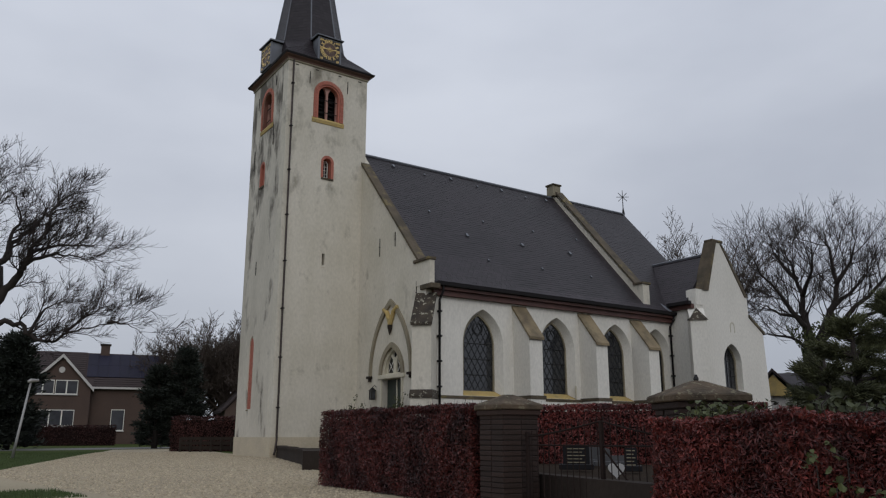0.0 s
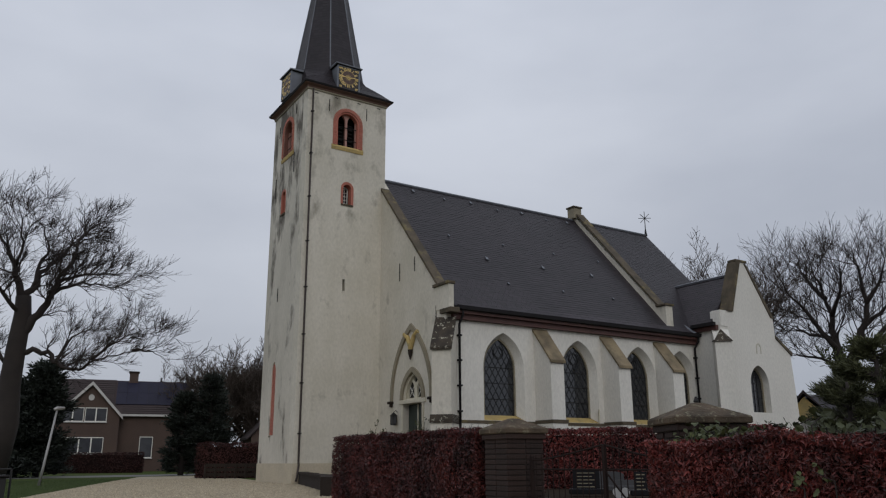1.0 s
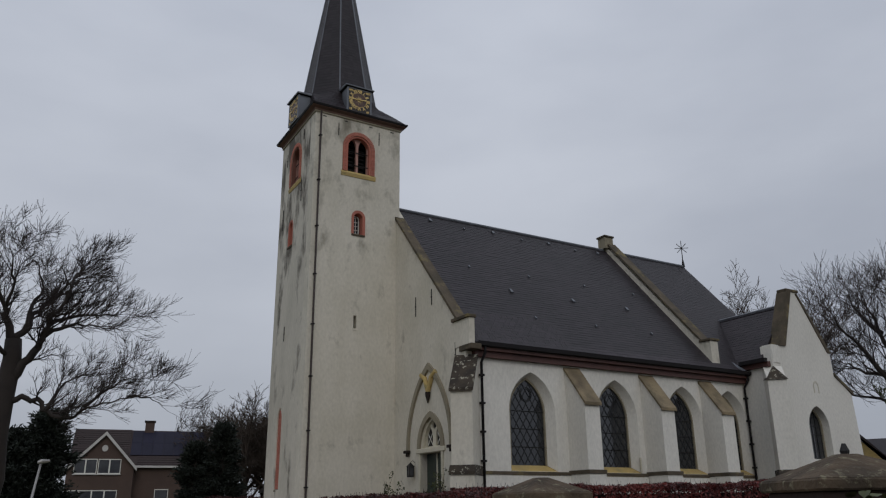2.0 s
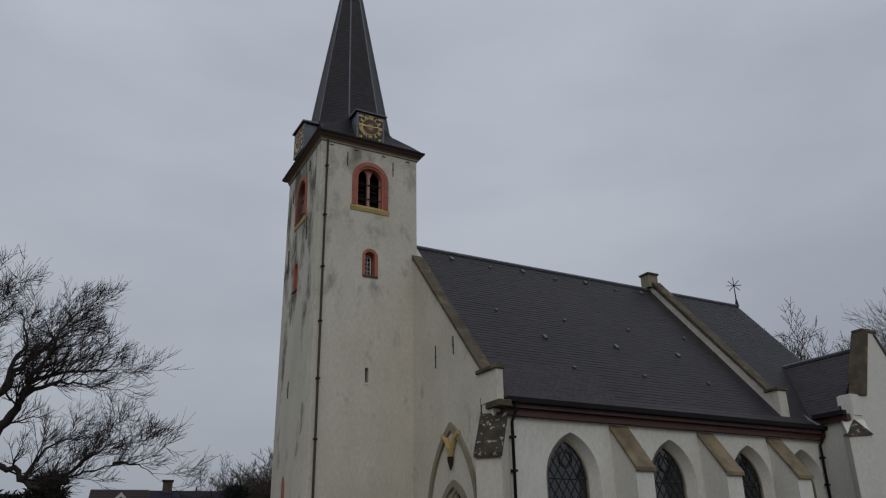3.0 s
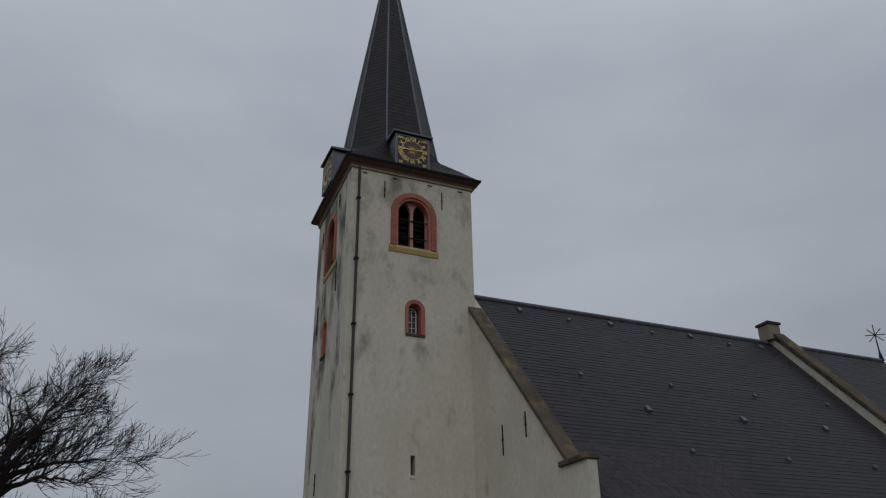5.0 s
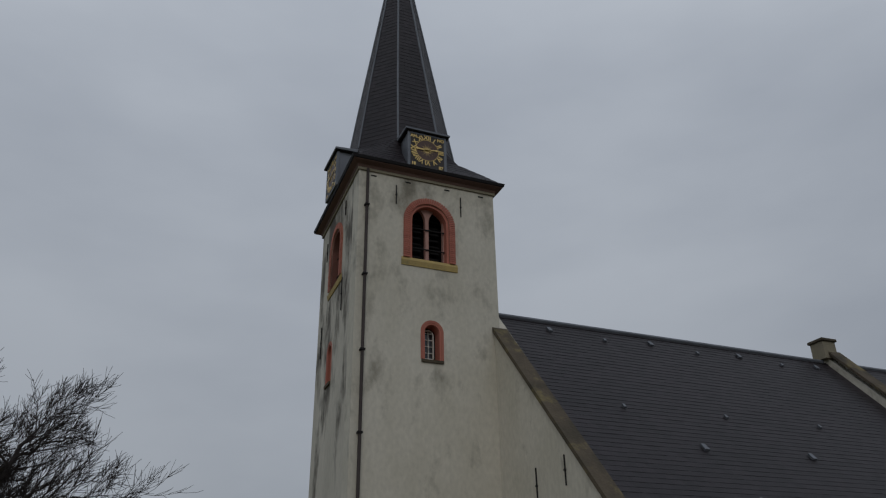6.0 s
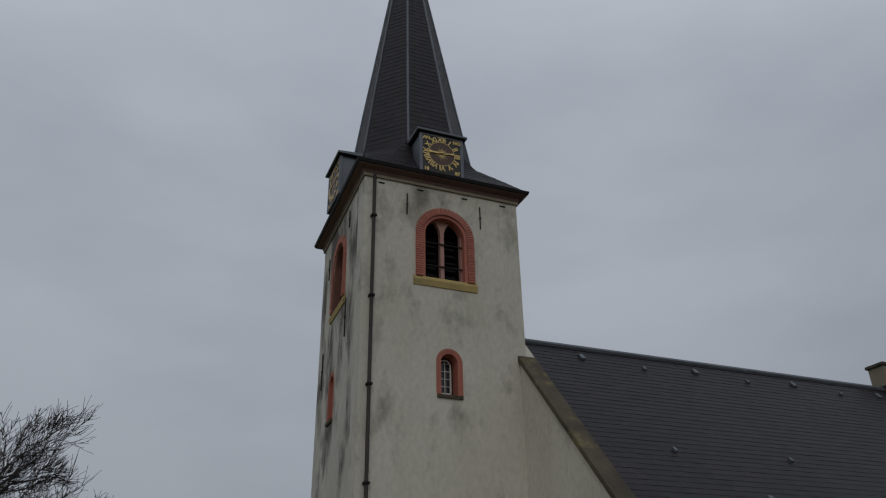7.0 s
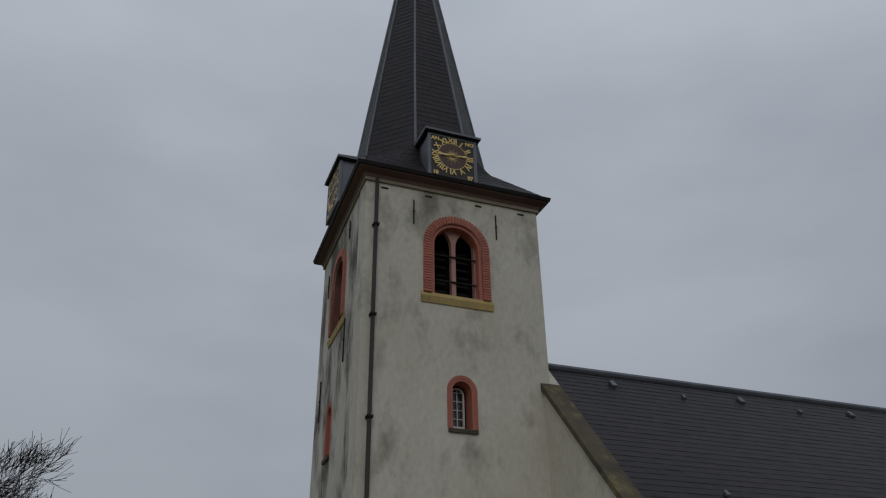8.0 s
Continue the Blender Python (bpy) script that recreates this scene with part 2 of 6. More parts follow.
def part(name, bm, mat, parent=None, label="", smooth=False):
    """Link a bmesh as one mesh object under a thing or a part."""
    me = bpy.data.meshes.new(name)
    bmesh.ops.recalc_face_normals(bm, faces=bm.faces)
    bm.to_mesh(me)
    bm.free()
    me.materials.append(mat)
    if smooth:
        for p in me.polygons:
            p.use_smooth = True
    ob = new(name, me)
    ob.parent = parent
    if label:
        ob["label"] = label
    return ob


def empty(name, x=0, y=0, z=0):
    ob = new(name)
    ob.location = (x, y, z)
    ob.empty_display_size = 0.2
    return ob


def box(bm, x0, x1, y0, y1, z0, z1, bevel=0.0):
    g = bmesh.ops.create_cube(bm, size=1.0)
    bmesh.ops.scale(bm, vec=(x1 - x0, y1 - y0, z1 - z0), verts=g["verts"])
    bmesh.ops.translate(bm, vec=((x0 + x1) / 2, (y0 + y1) / 2, (z0 + z1) / 2), verts=g["verts"])
    if bevel:
        edges = list({e for v in g["verts"] for e in v.link_edges})
        bmesh.ops.bevel(bm, geom=edges, offset=bevel, segments=1, affect="EDGES")
    return bm


def boxes(*rows, bevel=0.0):
    bm = bmesh.new()
    for r in rows:
        box(bm, *r, bevel=bevel)
    return bm


def tube(bm, pts, radii, sides=8, closed=True):
    """A swept tube along points."""
    rings, n = [], len(pts)
    pts = [Vector(p) for p in pts]
    side = None
    for i, p in enumerate(pts):
        d = (pts[min(i + 1, n - 1)] - pts[max(i - 1, 0)]).normalized()
        if side is None or abs(side.dot(d)) > 0.95:
            side = d.orthogonal().normalized()
        side = (side - d * side.dot(d)).normalized()
        up = d.cross(side)
        r = radii[i] if isinstance(radii, (list, tuple)) else radii
        rings.append([bm.verts.new(p + r * (math.cos(a) * side + math.sin(a) * up)) for a in (2 * math.pi * k / sides for k in range(sides))])
    for a, b in zip(rings, rings[1:]):
        for k in range(sides):
            bm.faces.new((a[k], a[(k + 1) % sides], b[(k + 1) % sides], b[k]))
    if closed:
        bm.faces.new(rings[0][::-1])
        bm.faces.new(rings[-1])
    return bm


def prism(bm, pts, offset):
    """A polygon extruded by a vector."""
    off = Vector(offset)
    a = [bm.verts.new(Vector(p)) for p in pts]
    b = [bm.verts.new(Vector(p) + off) for p in pts]
    bm.faces.new(a)
    bm.faces.new(b[::-1])
    n = len(a)
    for k in range(n):
        bm.faces.new((a[k], b[k], b[(k + 1) % n], a[(k + 1) % n]))
    return bm


def on_plane(axis, at):
    """Maps (u, v, depth) to the world: u along the wall, v up, depth outwards (south for 'y', west for 'x')."""
    if axis == "y":
        return lambda u, v, d=0.0: Vector((u, at - d, v))
    return lambda u, v, d=0.0: Vector((at - d, u, v))


def pierced(outer, holes, place, thick):
    """A wall slab with openings that go through it."""
    bm = bmesh.new()
    loops = []
    for loop in [outer, *holes]:
        vs = [bm.verts.new(place(u, v)) for u, v in loop]
        loops.append(vs)
        for k in range(len(vs)):
            bm.edges.new((vs[k], vs[(k + 1) % len(vs)]))
    bmesh.ops.triangle_fill(bm, use_beauty=True, use_dissolve=False, edges=list(bm.edges))
    faces = list(bm.faces)
    back = {v: bm.verts.new(v.co + (place(0, 0, -thick) - place(0, 0))) for v in list(bm.verts)}
    for f in faces:
        bm.faces.new([back[v] for v in reversed(f.verts)])
    for vs in loops:
        for k in range(len(vs)):
            a, b = vs[k], vs[(k + 1) % len(vs)]
            bm.faces.new((a, b, back[b], back[a]))
    return bm


def pointed(cx, z0, spring, width, top, n=10):
    """The outline of a pointed arch, counter-clockwise from the lower left."""
    h, w = top - spring, width / 2
    r = (h * h + w * w) / (2 * w)
    pts = [(cx - w, z0), (cx + w, z0)]
    span = math.atan2(h, r - w)
    pts += [(cx + w - r + r * math.cos(span * k / n), spring + r * math.sin(span * k / n)) for k in range(n)]
    pts += [(cx - w + r - r * math.cos(span * k / n), spring + r * math.sin(span * k / n)) for k in range(n, -1, -1)]
    return pts


def rounded(cx, z0, spring, width, n=14):
    w = width / 2
    return [(cx - w, z0), (cx + w, z0)] + [(cx + w * math.cos(math.pi * k / n), spring + w * math.sin(math.pi * k / n)) for k in range(n + 1)]


def band(outer, inner, place, d0, d1):
    """The ring between two outlines with as many points, from depth d0 to d1; the foot stays open."""
    bm = bmesh.new()
    n = len(outer)
    q = [[bm.verts.new(place(u, v, d)) for u, v in loop] for loop in (outer, inner) for d in (d0, d1)]
    for k in range(1, n):
        j = (k + 1) % n
        bm.faces.new((q[1][k], q[1][j], q[3][j], q[3][k]))
        bm.faces.new((q[0][k], q[0][j], q[1][j], q[1][k]))
        bm.faces.new((q[2][k], q[2][j], q[3][j], q[3][k]))
    for k in (0, 1):
        bm.faces.new((q[0][k], q[1][k], q[3][k], q[2][k]))
    return bm


def sheet(loop, place, d):
    bm = bmesh.new()
    bm.faces.new([bm.verts.new(place(u, v, d)) for u, v in loop])
    return bm


def joined(*bms):
    """One bmesh out of several."""
    me = bpy.data.meshes.new("scratch")
    out = bmesh.new()
    for b in bms:
        b.to_mesh(me)
        b.free()
        out.from_mesh(me)
    bpy.data.meshes.remove(me)
    return out

# ---- ground ----
bm = bmesh.new()
bmesh.ops.create_grid(bm, x_segments=60, y_segments=60, size=1500)
ground = tagged(part("ground", bm, GRASS), "short green winter lawn reaching the horizon", "ground", kind="structure")

gravel_loop = [(-40, -60), (-12.6, -60), (-11.4, -31), (-9.9, -24), (-9.2, -20.6), (-6.2, -14.4), (-5.4, -13.2), (-0.3, -0.4), (0.0, 4.6), (2.6, 14), (3.6, 21), (-1, 20), (-3.6, 13.5), (-7, 6), (-11.5, -5.5), (-13.6, -11), (-18, -15), (-40, -18)]
bm = sheet(gravel_loop, lambda u, v, d: Vector((u, v, 0.004)), 0)
bmesh.ops.triangulate(bm, faces=bm.faces)
gravel = tagged(part("gravel_forecourt", bm, GRAVEL), "pale beige gravel forecourt before the tower", "gravel", kind="structure")

bm = sheet([(-40, -22.5), (-17, -21.6), (-14.3, -20.8), (-14.05, -20.0), (-14.6, -19.4), (-17, -18.9), (-40, -19.4)], lambda u, v, d: Vector((u, v, 0.012)), 0)
bmesh.ops.triangulate(bm, faces=bm.faces)
lawn = tagged(part("lawn_strip", bm, GRASS), "strip of green lawn cut into the gravel", "lawn", kind="structure")

bm = sheet([(-90, 40), (-60, 30), (-12, 19), (12, 24), (60, 60), (60, 68), (10, 31), (-12, 26), (-60, 38), (-90, 48)], lambda u, v, d: Vector((u, v, 0.006)), 0)
bmesh.ops.triangulate(bm, faces=bm.faces)
road = tagged(part("road", bm, ROAD), "narrow grey village road behind the forecourt", "road", kind="structure")

bm = bmesh.new()
stone_rng = random.Random(3)


def on_gravel(x, y):
    edge = -13.6 + (y + 11) * 0.40 if y > -11 else -13.9
    if y < -19:
        edge = -13.8
    wall = -0.45 + (y + 0.4) * 0.392 if y > -13 else -6.2 + (y + 14.4) * 0.45
    return edge < x < wall - 0.1 and y > -24


for _ in range(60000):
    y = -24 + 36 * stone_rng.random() ** 1.6
    x = stone_rng.uniform(-14.5, 0)
    if not on_gravel(x, y):
        continue
    r = stone_rng.uniform(0.014, 0.036)
    a = stone_rng.uniform(0, 6.28)
    base_ring = [bm.verts.new((x + r * math.cos(a + k * 2.094) * stone_rng.uniform(0.7, 1.2), y + r * math.sin(a + k * 2.094) * stone_rng.uniform(0.7, 1.2), 0.003)) for k in range(3)]
    peak = bm.verts.new((x + stone_rng.uniform(-0.3, 0.3) * r, y + stone_rng.uniform(-0.3, 0.3) * r, r * 0.9))
    for k in range(3):
        bm.faces.new((base_ring[k], base_ring[(k + 1) % 3], peak))
tagged(part("loose_gravel", bm, PEBBLE), "loose beige gravel stones before the tower", "gravel", kind="stuff")
bm = bmesh.new()
for _ in range(26000):
    if stone_rng.random() < 0.3:
        x, y = stone_rng.uniform(-19, -14.1), stone_rng.uniform(-21.2, -19.2)
    else:
        y = stone_rng.uniform(-11, 14)
        x = -13.6 + (y + 11) * 0.40 - stone_rng.random() ** 1.5 * 6 - 0.05
    h, w, a = stone_rng.uniform(0.03, 0.075), 0.008, stone_rng.uniform(0, 6.28)
    v = [bm.verts.new(p) for p in ((x - w * math.cos(a), y - w * math.sin(a), 0), (x + w * math.cos(a), y + w * math.sin(a), 0), (x + stone_rng.uniform(-0.02, 0.02), y + stone_rng.uniform(-0.02, 0.02), h))]
    bm.faces.new(v)
tagged(part("grass_tufts", bm, GRASS_BLADE), "short uneven green grass along the gravel", "grass", kind="stuff")

# raised churchyard, held by a low dark wall
yard = [(-0.35, -0.3), (-5.3, -12.8), (-8.6, -20.4), (-9.0, -24.6), (-10.8, -30.4), (-9, -60), (60, -60), (60, 26), (6, 22), (4.7, 10), (4.6, 4.2), (0.3, 0.3)]
bm = sheet(yard, lambda u, v, d: Vector((u, v, 0.40)), 0)
bmesh.ops.triangulate(bm, faces=bm.faces)
churchyard = tagged(part("churchyard_ground", bm, SOIL), "raised dark earth of the churchyard", "ground", kind="structure")


def along(bm, a, b, width, z0, z1, side=0.0):
    """A block from a to b in plan."""
    a, b = Vector((*a, 0)), Vector((*b, 0))
    d = (b - a).normalized()
    n = Vector((-d.y, d.x, 0))
    lo, hi = n * (side - width / 2), n * (side + width / 2)
    up = Vector((0, 0, 1))
    prism(bm, [a + lo + up * z0, b + lo + up * z0, b + hi + up * z0, a + hi + up * z0], (0, 0, z1 - z0))
    return bm


low_wall = empty("low_retaining_wall", -3, -7, 0)


def hang(ob, holder):
    """Keeps a part where it was built when its thing's base is elsewhere."""
    ob.parent = holder
    ob.matrix_parent_inverse = Matrix.Translation(holder.location).inverted()
    return ob


bm = along(bmesh.new(), (-0.25, -0.2), (-5.4, -13.1), 0.34, 0, 0.40)
hang(part("wall_body", bm, DARK_STONE), low_wall)
for k in range(11):
    a, b = Vector((-0.25, -0.2)), Vector((-5.4, -13.1))
    p, q = a.lerp(b, k / 11 + 0.001), a.lerp(b, (k + 1) / 11 - 0.001)
    hang(part("coping_stone", along(bmesh.new(), p, q, 0.42, 0.402, 0.47 + 0.008 * (k % 3)), DARK_STONE), low_wall)
for a, b in (((-8.66, -20.5), (-9.06, -24.6)), ((-9.06, -24.6), (-10.78, -30.3))):
    hang(part("kerb", along(bmesh.new(), a, b, 0.22, 0, 0.42), DARK_STONE), low_wall)
bm = along(bmesh.new(), (-5.1, -12.4), (-6.3, -14.6), 0.7, 0, 0.50)
hang(part("end_block", bm, DARK_STONE), low_wall)
tagged(low_wall, "low dark stone retaining wall beside the gravel", "wall")

# ---- church ----
church = tagged(empty("church"), "white plastered village church with slate roofs and a clock tower", "church")
TW, TD, TOP = 4.3, 4.9, 19.62
SKEW, NORTH = 0.27, 0.10
SOUTH = on_plane("y", 0.0)


def WEST(u, v, d=0.0):
    """The west face, which is a little out of square."""
    return Vector((-SKEW + (SKEW - NORTH) * u / TD - d, u, v))


XG, YN, XT, YT = 4.12, -6.04, 20.6, -7.83
YR, ZR, SLOPE = 0.85, 15.72, 1.13

bell_hole = rounded(2.04, 16.78, 18.14, 1.46)
small_hole = rounded(2.10, 13.69, 14.53, 0.58)
slit_hole = [(1.97, 9.15), (2.12, 9.15), (2.12, 9.75), (1.97, 9.75)]
west_bell = rounded(2.64, 16.78, 18.08, 1.46)
west_small = rounded(2.95, 13.60, 14.60, 0.56)
west_low = pointed(3.15, 2.22, 5.26, 0.62, 5.83)
tower = hang(part("tower_wall", pierced([(-SKEW, 0), (TW, 0), (TW, TOP), (-SKEW, TOP)], [bell_hole, small_hole, slit_hole], SOUTH, 0.55), PLASTER), church)
west_wall = hang(part("tower_wall", pierced([(0.55, 0), (TD, 0), (TD, TOP), (0.55, TOP)], [west_bell, west_small, west_low], WEST, 0.55), PLASTER_WEST), church)
hang(part("tower_wall", boxes((0.55, TW, TD - 0.5, TD, 0, TOP), (TW - 0.5, TW, 0.55, TD - 0.5, 0, TOP)), PLASTER), church)
# black box added inside the tower to stand in for its shade
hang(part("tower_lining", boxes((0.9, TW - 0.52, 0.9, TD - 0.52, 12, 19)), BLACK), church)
# plinth, slightly proud
hang(part("tower_plinth", joined(boxes((-SKEW - 0.05, TW, -0.05, 0.0, 0, 0.90)), prism(bmesh.new(), [(-SKEW - 0.05, 0.0, 0), (-SKEW + 0.02, 0.0, 0), (0.02 - NORTH, TD, 0), (-0.05 - NORTH, TD, 0)], (0, 0, 0.90))), PLINTH), church)


def brick_arch(hole_c, z0, spring, inner_w, ring, place, holder, depth=0.06, course=0.068, outer_ring=True):
    """A frame of separate bricks round an arched opening."""
    w = inner_w / 2
    mortar = band(rounded(hole_c, z0, spring, inner_w + 2 * ring - 0.02, 20), rounded(hole_c, z0, spring, inner_w, 20), place, -0.2, depth - 0.02)
    m_ob = hang(part("mortar_bed", mortar, RED_MORTAR), holder)
    n = int((spring - z0) / course)
    h = (spring - z0) / n
    proto = bmesh.new()
    box(proto, -ring / 2, ring / 2, -0.05, 0.05, -h / 2 + 0.006, h / 2 - 0.006, bevel=0.006)
    mesh = part("brick", proto, RED_BRICK)
    data = mesh.data
    bpy.data.objects.remove(mesh)

    def lay(u, v, turn):
        ob = new("brick", data)
        ob.parent = holder
        c = place(u, v, depth - 0.05 + random.uniform(-0.003, 0.004))
        face = Matrix.Identity(3) if abs((place(1, 0) - place(0, 0)).x) > 0.5 else Matrix.Rotation(radians(90), 3, "Z")
        spin = Matrix.Rotation(turn, 3, "Y")
        ob.matrix_local = Matrix.Translation(c - holder.location) @ (face @ spin).to_4x4()
    for k in range(n):
        for s in (-1, 1):
            lay(hole_c + s * (w + ring / 2), z0 + (k + 0.5) * h, 0)
    arcs = int(math.pi * (w + ring / 2) / (h * 1.05))
    for k in range(arcs):
        a = math.pi * (k + 0.5) / arcs
        lay(hole_c + (w + ring / 2) * math.cos(a), spring + (w + ring / 2) * math.sin(a), -a)
    return m_ob


def bell_window(c, place, width):
    win = empty("bell_window", *place(c, 16.7))
    win.parent = church
    z0, spring = 16.82, 18.12
    brick_arch(c, z0, spring, width - 0.34, 0.20, place, win)
    inner = width - 0.34
    # stepped inner reveal and two lights under pointed heads
    hang(part("reveal", band(rounded(c, z0, spring, inner, 20), rounded(c, z0, spring, inner - 0.16, 20), place, -0.30, 0.0), RED_BRICK if width > 1.61 else RED_DARK), win)
    light_w = (inner - 0.16) / 2 - 0.09
    holes = [pointed(c + s * (light_w / 2 + 0.055), z0 + 0.02, spring + 0.12, light_w, spring + 0.58, 6) for s in (-1, 1)]
    hang(part("tracery", pierced(rounded(c, z0, spring, inner - 0.1, 20), holes, lambda u, v, d=0.0: place(u, v, d - 0.2), 0.14), PINK_STONE, label="pink stone tracery with two lights"), win)
    for s in (-1, 1):
        cx = c + s * (light_w / 2 + 0.055)
        # louvres near-black: the shade inside is put into their colour
        for k in range(8):
            zz = z0 + 0.08 + k * 0.22
            bm = bmesh.new()
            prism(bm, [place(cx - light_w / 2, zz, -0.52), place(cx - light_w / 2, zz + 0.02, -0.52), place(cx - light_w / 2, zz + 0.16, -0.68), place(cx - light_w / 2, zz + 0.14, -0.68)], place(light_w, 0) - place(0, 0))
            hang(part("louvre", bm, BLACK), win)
        for zz in (17.27, 17.95):
            hang(part("tie_bar", tube(bmesh.new(), [place(cx - light_w / 2 - 0.04, zz, -0.17), place(cx + light_w / 2 + 0.07, zz, -0.17)], 0.022, 6), IRON), win)
    bm = bmesh.new()
    prism(bm, [place(c - width / 2 - 0.09, 16.56, 0.0), place(c - width / 2 - 0.09, 16.56, 0.03), place(c - width / 2 - 0.09, 16.72, 0.06), place(c - width / 2 - 0.09, 16.83, 0.0)], place(width + 0.18, 0) - place(0, 0))
    hang(part("sill", bm, SANDSTONE, label="yellow lichened sandstone sill"), win)
    win["label"] = "round-arched bell opening framed in red brick with louvres"
    return win


bell_window(2.04, SOUTH, 1.64)
bell_window(2.64, WEST, 1.60)


def small_window(c, z0, spring, width, place, glazed):
    win = empty("small_window", *place(c, z0))
    win.parent = church
    hang(part("surround", band(rounded(c, z0, spring, width + 0.16, 18), rounded(c, z0, spring, width, 18), place, -0.3, 0.012), RED_BRICK, label="red painted plaster surround"), win)
    hang(part("reveal", band(rounded(c, z0, spring, width, 18), rounded(c, z0, spring, width - 0.10, 18), place, -0.40, 0.0), RED_BRICK), win)
    if glazed:
        hang(part("pane", sheet(rounded(c, z0, spring, width - 0.1, 18), place, -0.36), GLASS), win)
        w = width - 0.22
        hang(part("window_frame", band(rounded(c, z0 + 0.10, spring, w, 18), rounded(c, z0 + 0.14, spring, w - 0.07, 18), place, -0.35, -0.30), WHITE_PAINT), win)
        hang(part("bottom_rail", prism(bmesh.new(), [place(c - w / 2, z0 + 0.07, -0.35), place(c - w / 2, z0 + 0.07, -0.30), place(c - w / 2, z0 + 0.13, -0.30), place(c - w / 2, z0 + 0.13, -0.35)], place(w, 0) - place(0, 0)), WHITE_PAINT), win)
        hang(part("glazing_bar", tube(bmesh.new(), [place(c, z0 + 0.1, -0.33), place(c, spring + w / 2, -0.33)], 0.014, 4), WHITE_PAINT), win)
        for k in range(1, 5):
            zz = z0 + 0.1 + k * 0.2
            hang(part("glazing_bar", tube(bmesh.new(), [place(c - w / 2, zz, -0.33), place(c + w / 2, zz, -0.33)], 0.012, 4), WHITE_PAINT), win)
    else:
        hang(part("infill", sheet(rounded(c, z0, spring, width, 18), place, -0.18), RED_BRICK), win)
    bm = prism(bmesh.new(), [place(c - width / 2 - 0.06, z0 - 0.10, -0.05), place(c - width / 2 - 0.06, z0 - 0.10, 0.05), place(c - width / 2 - 0.06, z0 - 0.02, 0.06), place(c - width / 2 - 0.06, z0 + 0.06, -0.30)], place(width + 0.12, 0) - place(0, 0))
    hang(part("sill", bm, COPING), win)
    win["label"] = "small round-arched tower window with a red surround" if glazed else "blind tower niche filled with red brick"


small_window(2.10, 13.69, 14.53, 0.56, SOUTH, True)
small_window(2.95, 13.60, 14.60, 0.54, WEST, False)

# tall bricked-up lancet low on the west face
lancet = empty("blind_lancet", 0.0, 3.15, 2.21)
lancet.parent = church
lancet["label"] = "tall blind lancet filled with red brickwork"
hang(part("mortar_bed", sheet(west_low, WEST, -0.14), RED_MORTAR), lancet)
bm = bmesh.new()
box(bm, -0.05, 0.05, -0.1, 0.1, -0.026, 0.026, bevel=0.004)
probe = part("brick", bm, RED_BRICK)
lancet_brick = probe.data
bpy.data.objects.remove(probe)
for k in range(56):
    z = 2.27 + k * 0.062
    half = 0.31 if z < 5.26 else 0.31 * max(0.0, 1 - ((z - 5.26) / 0.57) ** 2) ** 0.75
    u = -half + (0.1 if k % 2 else 0.0)
    while u < half - 0.02:
        a, b = u, min(u + 0.2, half)
        ob = new("brick", lancet_brick)
        ob.parent = lancet
        ob.location = (WEST(3.15 + (a + b) / 2, 0).x + 0.10 + random.uniform(-0.003, 0.003), (a + b) / 2, z - 2.21)
        ob.scale = (1, max(0.1, (b - a - 0.008) / 0.2), 1)
        u += 0.208
hang(part("sill", prism(bmesh.new(), [(-0.16, 2.81, 2.14), (0.1, 2.81, 2.14), (0.1, 2.81, 2.27), (-0.16, 2.81, 2.19)], (0, 0.68, 0)), COPING), lancet)

# wall anchors and slit; black plates stand in for shade in vent holes and slit
for u, z0, z1, place in ((0.94, 18.59, 19.25, SOUTH), (3.12, 18.55, 19.25, SOUTH), (1.55, 18.77, 19.3, WEST), (1.60, 15.5, 16.6, WEST), (4.25, 14.8, 15.9, WEST), (3.1, 8.9, 9.6, WEST), (4.0, 18.2, 18.9, WEST)):
    hang(part("wall_anchor", joined(tube(bmesh.new(), [place(u, z0, 0.02), place(u, z1, 0.02)], 0.018, 6), tube(bmesh.new(), [place(u, (z0 + z1) / 2, -0.02), place(u, (z0 + z1) / 2, 0.045)], 0.03, 6)), IRON), church)
for u in (0.2, 1.33, 2.66, 3.85):
    p = SOUTH(u, 19.44)
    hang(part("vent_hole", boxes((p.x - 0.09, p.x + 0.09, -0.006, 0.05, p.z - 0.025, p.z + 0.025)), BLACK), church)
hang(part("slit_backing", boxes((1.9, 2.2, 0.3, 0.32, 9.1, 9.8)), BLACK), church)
hang(part("slit_sill", boxes((1.94, 2.15, -0.03, 0.1, 9.06, 9.15)), PLASTER), church)

# downpipe with brackets at the corner
pipe = hang(part("downpipe", tube(bmesh.new(), [(-0.02, -0.09, 19.6), (-0.02, -0.09, 1.0), (-0.02, -0.12, 0.8), (-0.18, -0.35, 0.3), (-0.25, -0.4, 0.12)], 0.047, 10), PIPE, smooth=True), church)
for k in range(8):
    z = 2.2 + k * 2.3
    hang(part("pipe_bracket", boxes((-0.09, 0.05, -0.16, 0.0, z, z + 0.05)), GUTTER), church)

# ---- tower head: cornice, gutter, skirt, spire ----
hang(part("cornice", prism(bmesh.new(), [(-0.05 - SKEW, -0.05, 19.57), (TW + 0.05, -0.05, 19.57), (TW + 0.05, TD + 0.05, 19.57), (-0.05 - NORTH, TD + 0.05, 19.57)], (0, 0, 0.10)), HOOD_STONE), church)


